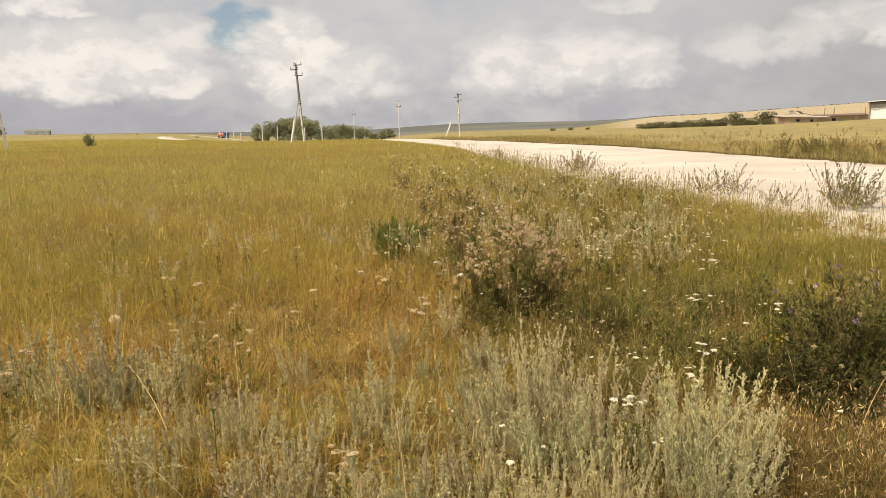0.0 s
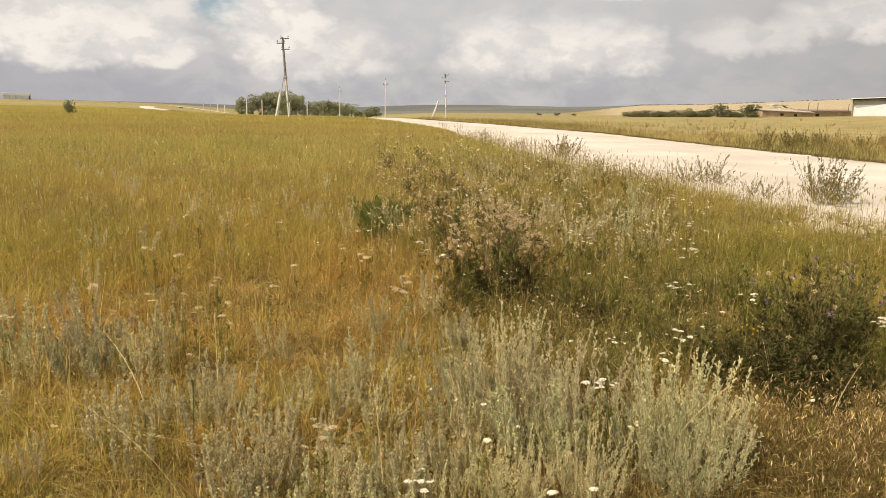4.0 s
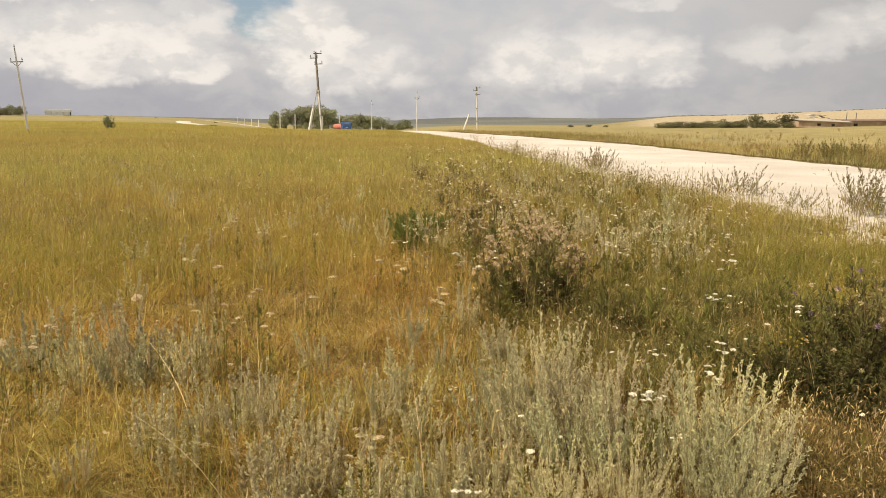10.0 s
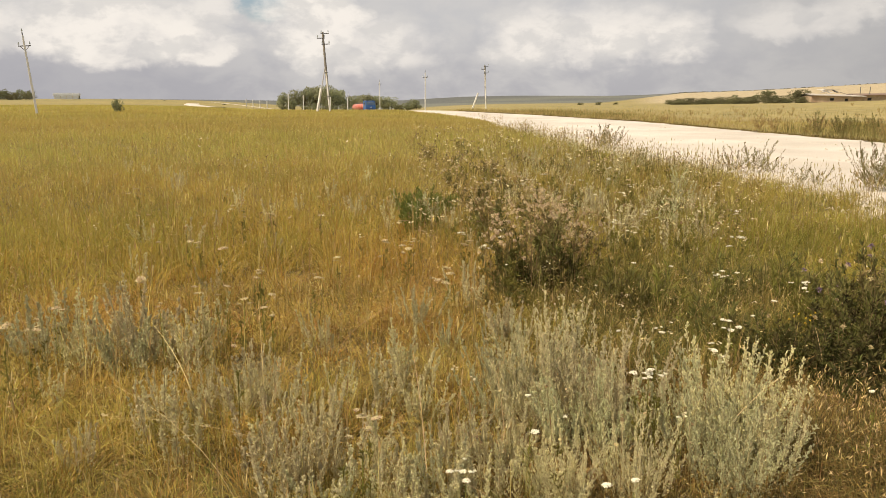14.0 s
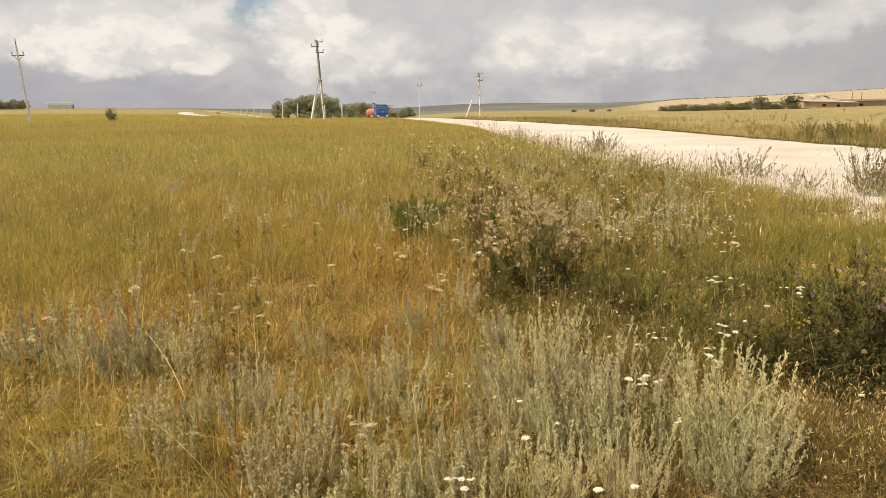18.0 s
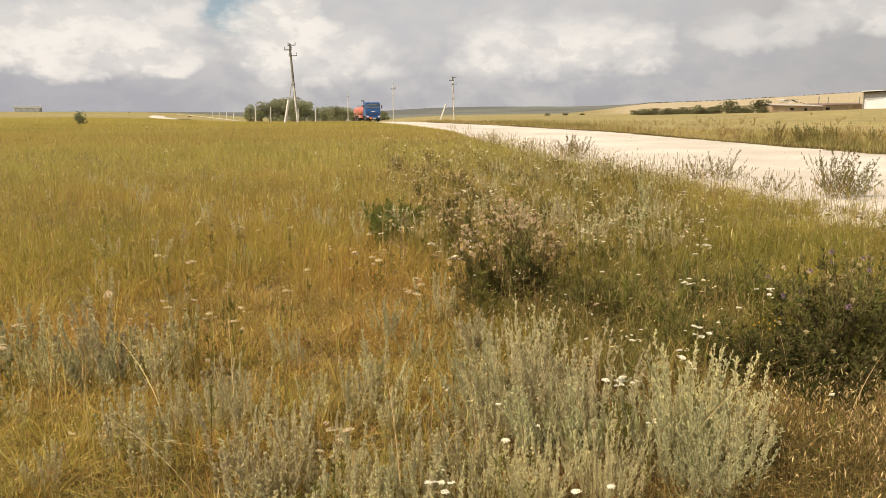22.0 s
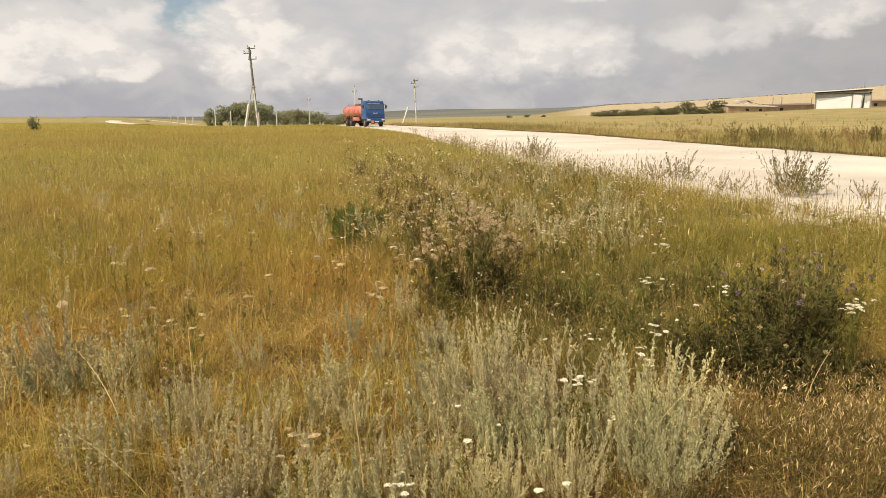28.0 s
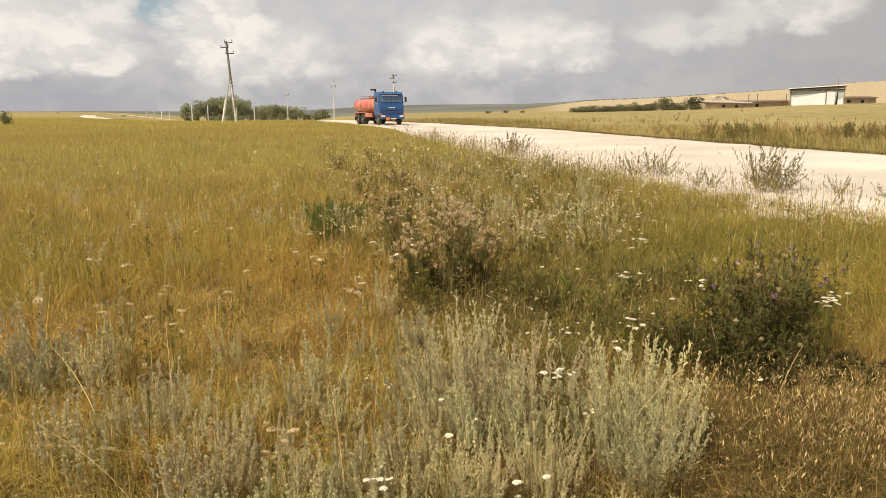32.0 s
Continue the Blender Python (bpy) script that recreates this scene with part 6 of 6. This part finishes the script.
    for i in range(34):
        y = float(rng.uniform(4.2, 9))
        put(float(rng.uniform(-0.42, 0.02)) * y, y, float(rng.uniform(0.35, 0.48)), int(rng.integers(1, 4)), faded=True, scale=0.7)


def tuft_mesh(seed, n, r, mat, flat=0.6):
    rng = np.random.default_rng(seed)
    d = unit(rng.normal(size=(n, 3)) + np.array([0, 0, flat]))
    v = slivers(rng, d * r * 0.15, d, r * rng.uniform(0.7, 1.2, n), np.full(n, r * 0.38))
    return quads("flower_head", v, mat)


def build_thistles():
    rng = np.random.default_rng(55)
    leafy = [herb_meshes(200 + i, WEED, stems=20, h=0.86, spread=0.50, base_r=0.10, twigs=15, leaves=6, leaf_len=0.050, leaf_w=0.0125, upright=0.45, bare=0.06) for i in range(2)]
    dry = [herb_meshes(210 + i, WEED_DRY, stems=14, h=0.84, spread=0.52, base_r=0.10, twigs=11, leaves=4, leaf_len=0.034, leaf_w=0.010, upright=0.5, bare=0.45) for i in range(2)]
    dark = [herb_meshes(220 + i, WEED_SHADED, stems=24, h=0.86, spread=0.52, base_r=0.12, twigs=16, leaves=7, leaf_len=0.046, leaf_w=0.0125, upright=0.45, bare=0.03) for i in range(2)]
    fluff = [tuft_mesh(i, 44, 0.016, FLUFF) for i in range(3)]
    pale = [tuft_mesh(5 + i, 40, 0.014, PETAL_OLD) for i in range(2)]
    viol = [tuft_mesh(8 + i, 30, 0.018, PURPLE) for i in range(2)]

    def put(x, y, s, sz, k, kinds, label, group, leafy=leafy):
        t = thing("thistle_bush", label, "thistle", group, pose(x, y, float(height(x, y))))
        t.matrix_basis = pose(x, y, float(height(x, y)), 0, 0, float(rng.uniform(0, 360)))
        S = Matrix.Diagonal((s, s, sz, 1))
        i = int(rng.integers(2))
        rows_ = [("branchwork", leafy[i][0]), ("foliage", leafy[i][1])]
        if group.startswith("seeding"):
            rows_ += [("dry_branchwork", dry[i][0]), ("dry_foliage", dry[i][1])]
        for nm, me in rows_:
            tagged(share(nm, me, t, S), kind="stuff")
        # the shade at the bush's foot is painted by a darker leaf colour
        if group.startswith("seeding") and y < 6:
            tagged(share("base_foliage", dark[i][1], t, Matrix.Diagonal((s * 0.66, s * 0.66, sz * 0.46, 1))), "leaves low in the bush, coloured dark for the shade there", kind="stuff")
        for _ in range(k):
            a, q = float(rng.uniform(0, 6.28)), math.sqrt(float(rng.random()))
            rr = 0.42 * s * q
            z = sz * (0.88 - 0.30 * q * q) * float(rng.uniform(0.86, 1.02))
            share("flower_head", kinds[int(rng.integers(len(kinds)))], t, pose(rr * math.cos(a), rr * math.sin(a), z, float(rng.uniform(-40, 40)), float(rng.uniform(-40, 40))))
    a = ("dark green thistle bush with fluffy pinkish tan seed heads", "seeding thistle bushes")
    put(0.68, 5.55, 0.95, 0.98, 90, fluff, *a)
    put(0.95, 5.75, 0.7, 0.9, 45, fluff + pale, *a)
    put(0.45, 5.5, 0.5, 0.72, 14, fluff, *a)
    for x, y, s, sz, k in ((0.95, 7.2, 0.8, 0.72, 45), (0.5, 8.0, 0.7, 0.66, 36), (1.1, 8.8, 0.75, 0.64, 40), (0.45, 9.9, 0.7, 0.62, 34), (0.95, 11.0, 0.7, 0.62, 32), (0.15, 12.2, 0.65, 0.58, 26),
                           (0.8, 13.8, 0.65, 0.58, 26), (0.2, 15.8, 0.6, 0.56, 22), (-0.4, 18.5, 0.6, 0.55, 20), (0.5, 21.5, 0.6, 0.55, 18)):
        put(x, y, s, sz, k, fluff + pale, *a)
    b = ("dark green thistle bush with a few purple and pale heads", "purple thistle bushes")
    # low bushes in the shade-darkened leaf colour fill the dark hollow
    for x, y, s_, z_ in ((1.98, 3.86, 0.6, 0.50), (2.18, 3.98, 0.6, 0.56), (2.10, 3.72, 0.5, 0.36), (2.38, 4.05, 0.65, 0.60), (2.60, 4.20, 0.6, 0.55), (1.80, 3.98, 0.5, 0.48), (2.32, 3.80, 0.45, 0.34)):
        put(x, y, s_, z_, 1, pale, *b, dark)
    # the tall leafy ones that shade the hollow
    put(2.36, 4.08, 0.62, 0.86, 6, viol + pale + pale, *b)
    put(2.52, 4.20, 0.66, 0.90, 7, viol + pale + pale, *b)
    put(2.72, 4.40, 0.7, 0.80, 6, viol + pale + pale, *b)
    put(2.44, 4.62, 0.6, 0.7, 6, viol + fluff, *b)
    put(3.2, 4.9, 0.7, 0.66, 7, viol + pale + pale, *b)


def build_green_herbs():
    rng = np.random.default_rng(66)
    kinds = [herb_meshes(300 + i, FERNY if i % 2 else WEED, FERNY, stems=11, h=0.44, spread=0.46, base_r=0.10, twigs=9, leaves=5, leaf_len=0.060, leaf_w=0.0065, upright=0.5, bare=0.03) for i in range(4)]
    lab = ("low leafy dark green herb in the shaded verge", "herb", "green verge herbs")

    def put(x, y, s):
        put_herb(kinds[int(rng.integers(4))], "green_herb", lab[0], lab[1], lab[2], x, y, s, None, float(rng.uniform(0, 360)))
    for _ in range(26):
        put(float(rng.uniform(1.2, 2.75)), float(rng.uniform(3.8, 5.6)), float(rng.uniform(0.65, 1.1)))
    for _ in range(14):
        put(float(rng.uniform(2.2, 3.1)), float(rng.uniform(4.0, 4.7)), float(rng.uniform(0.8, 1.0)))
    for _ in range(16):
        put(float(rng.uniform(0.3, 1.2)), float(rng.uniform(4.9, 6.2)), float(rng.uniform(0.6, 0.9)))
    fresh = [herb_meshes(320 + i, FRESH, FRESH, stems=12, h=0.44, spread=0.42, base_r=0.10, twigs=10, leaves=6, leaf_len=0.050, leaf_w=0.008, upright=0.6, bare=0.03) for i in range(2)]
    for i in range(14):
        put_herb(fresh[i % 2], "green_herb", "fresh bright green herb among dry grass", "herb", "fresh green herbs", float(rng.uniform(-0.45, 0.1)), float(rng.uniform(8.3, 9.8)), float(rng.uniform(0.8, 1.1)), None, float(rng.uniform(0, 360)))
    for _ in range(60):
        y = float(rng.uniform(6, 20))
        x = float(rng.uniform(0.02, 0.36)) * y
        if road_gap(np.array([x]), np.array([y]))[0] > 0.5:
            put(x, y, float(rng.uniform(0.6, 1.0)))
    # herbs in the same darkened colour deepen the hollow's shade
    shade = [herb_meshes(340 + i, WEED_SHADED, WEED_SHADED, stems=11, h=0.34, spread=0.7, base_r=0.10, twigs=11, leaves=6, leaf_len=0.042, leaf_w=0.010, upright=0.4, bare=0.02) for i in range(2)]
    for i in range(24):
        put_herb(shade[i % 2], "green_herb", "low leafy herb coloured dark for the shade under the thistles", "herb", "dark low herbs", float(rng.uniform(1.75, 2.6)), float(rng.uniform(3.45, 4.0)), float(rng.uniform(0.6, 1.0)), None, float(rng.uniform(0, 360)))
    # yellow blooms low in the verge
    yel = [tuft_mesh(30 + i, 24, 0.008, YELLOW, 1.0) for i in range(2)]
    for x, y in ((1.95, 3.92), (2.00, 4.02), (1.90, 4.00)):
        t = thing("yellow_flower", "small yellow wildflower among dark herbs", "wildflower", "yellow wildflowers", pose(x, y, float(height(x, y))))
        bm = bmesh.new()
        rod(bm, (0, 0, -0.02), (0.02, 0, 0.34), 0.002, n=5)
        part("stem", bm, FERNY, t)
        for j in range(3):
            share("flower_head", yel[j % 2], t, pose(0.02 + 0.03 * j - 0.03, 0.01 * j, 0.34 + 0.012 * j))


def build_roadside():
    rng = np.random.default_rng(70)
    kinds = [herb_meshes(400 + i, WEED if i % 2 else WEED_DRY, stems=13, h=0.85, spread=0.72, base_r=0.07, twigs=22, leaves=8, leaf_len=0.030, leaf_w=0.010, upright=0.45, bare=0.12) for i in range(4)]
    edge = [herb_meshes(410 + i, WEED_EDGE, stems=13, h=0.85, spread=0.85, base_r=0.07, twigs=26, leaves=8, leaf_len=0.024, leaf_w=0.0085, upright=0.5, bare=0.10) for i in range(2)]
    wisps = [herb_meshes(420 + i, WEED_DRY, stems=7, h=0.75, spread=0.34, base_r=0.12, twigs=12, leaves=5, leaf_len=0.03, leaf_w=0.008, upright=0.75, bare=0.4) for i in range(3)]

    def put(src, x, y, s, sz=None):
        dry = src is wisps
        put_herb(src[int(rng.integers(len(src)))], "roadside_weed", "wispy dry weed at the edge of the gravel" if dry else "branching leafy weed at the edge of the gravel",
                 "weed", "dry roadside weeds" if dry else "leafy roadside weeds", x, y, s, sz, float(rng.uniform(0, 360)))
    for x, y, s, sz in ((7.0, 12.7, 0.9, 1.3), (7.4, 12.9, 0.85, 1.1), (7.2, 12.5, 0.95, 0.85), (7.7, 13.0, 0.85, 0.7), (7.15, 13.0, 0.7, 1.2), (6.45, 16.2, 0.95, 0.95), (6.15, 16.5, 0.8, 0.75), (6.7, 16.0, 0.7, 0.7),
                        (6.4, 13.9, 0.6, 0.55), (6.6, 13.7, 0.55, 0.5), (5.1, 25.0, 1.1, 1.0), (5.45, 25.2, 1.0, 0.95), (4.9, 24.8, 0.8, 0.6), (8.2, 12.2, 0.6, 0.5), (8.6, 11.6, 0.5, 0.45)):
        put(edge if rng.random() < 0.6 else kinds[1::2], x + 0.15, y, s * 1.05, sz)
    for _ in range(36):
        y = float(rng.uniform(9, 60))
        x = float(np.interp(y, ROAD_Y, ROAD_X) - np.interp(y, ROAD_Y, ROAD_H)) - float(rng.uniform(-0.45, 0.6))
        put(wisps, x, y, float(rng.uniform(0.55, 1.0)))
    # the far verge: taller clumps on a low bank
    for i in range(64):
        y = float(rng.uniform(18, 95))
        off = float(rng.exponential(3.0)) + 0.5
        x = float(np.interp(y, ROAD_Y, ROAD_X) + np.interp(y, ROAD_Y, ROAD_H)) + off
        put(kinds[0::2] if i % 3 == 0 else wisps, x, y, float(rng.uniform(0.3, 0.85)))
    for i in range(64):
        y, q = 36.0 + float(rng.normal(0, 2.6)), 22.3 + float(rng.normal(0, 3.2))
        if road_gap(np.array([q]), np.array([y]))[0] > 0.5:
            put(kinds, q, y, float(rng.uniform(0.7, 1.35)))
    for i in range(26):
        y = float(rng.uniform(35, 120))
        x = float(rng.uniform(0.28, 0.62)) * y
        if road_gap(np.array([x]), np.array([y]))[0] > 1:
            put(kinds[0::2], x, y, float(rng.uniform(0.5, 0.9)))


build_sage()
build_yarrow()
build_thistles()
build_green_herbs()
build_roadside()


# ---- stones ----
def rock_mesh(seed, flat=0.6):
    rng = np.random.default_rng(seed)
    bm = bmesh.new()
    bmesh.ops.create_icosphere(bm, subdivisions=3, radius=0.5)
    off = Vector(rng.uniform(0, 50, 3))
    for v in bm.verts:
        k = 1 + 0.45 * noise.noise(v.co * 1.8 + off) + 0.18 * noise.noise(v.co * 5 + off)
        v.co = Vector((v.co.x * k, v.co.y * k, v.co.z * k * flat))
    me = bpy.data.meshes.new("stone")
    bm.to_mesh(me)
    bm.free()
    me.materials.append(STONE)
    return me


def build_stones():
    rng = np.random.default_rng(90)
    rocks = [rock_mesh(i) for i in range(5)]
    for x, y, s in ((5.88, 10.12, 0.20), (5.70, 9.95, 0.13), (5.98, 9.9, 0.10), (5.74, 10.3, 0.10), (6.1, 10.4, 0.12), (5.62, 10.1, 0.07), (5.8, 9.82, 0.08), (6.2, 10.1, 0.07), (7.2, 9.6, 0.14), (7.5, 9.9, 0.11), (6.9, 9.9, 0.07), (7.7, 9.5, 0.09), (8.0, 9.8, 0.08)):
        ob = new("stone", rocks[int(rng.integers(5))])
        ob.matrix_basis = pose(x, y, float(height(x, y)) + 0.22 * s, 0, 0, float(rng.uniform(0, 360))) @ Matrix.Diagonal((s, s, s, 1))
        tagged(ob, "pale limestone lump lying in the verge", "stone", "limestone lumps")
    # loose gravel along the edges and on the road
    n = 5200
    y = rng.uniform(7, 46, n) ** 1.0
    edge = rng.random(n) < 0.6
    c, h = np.interp(y, ROAD_Y, ROAD_X), np.interp(y, ROAD_Y, ROAD_H)
    x = np.where(edge, c - h + rng.normal(0.25, 0.45, n), c + h * rng.uniform(-1, 0.6, n))
    s = rng.lognormal(-3.7, 0.45, n)
    # a spill of rubble by the lumps
    k = 500
    x[:k], y[:k], s[:k] = rng.normal(5.85, 0.28, k), rng.normal(10.0, 0.3, k), rng.lognormal(-3.9, 0.4, k)
    x[k:2 * k], y[k:2 * k] = rng.uniform(6.6, 8.6, k), rng.normal(9.8, 0.6, k)
    z = height(x, y) + 0.02 + s * 0.1
    base = np.array([[1, 0, 0], [0, 1, 0], [-1, 0, 0], [0, -1, 0], [0, 0, 0.7], [0, 0, -0.7]], float)
    tri = np.array([[0, 1, 4], [1, 2, 4], [2, 3, 4], [3, 0, 4], [1, 0, 5], [2, 1, 5], [3, 2, 5], [0, 3, 5]])
    v = base[None] * rng.uniform(0.6, 1.3, (n, 6, 1)) * s[:, None, None]
    a = rng.uniform(0, 6.28, n)
    ca, sa = np.cos(a)[:, None], np.sin(a)[:, None]
    v = np.stack([v[..., 0] * ca - v[..., 1] * sa + x[:, None], v[..., 0] * sa + v[..., 1] * ca + y[:, None], v[..., 2] + z[:, None]], -1)
    f = (tri[None] + (np.arange(n) * 6)[:, None, None]).reshape(-1, 3)
    tagged(new("gravel", array_mesh("gravel", v.reshape(-1, 3), f, [STONE])), "loose pale gravel along the road", "gravel", kind="stuff")


build_stones()

motions()
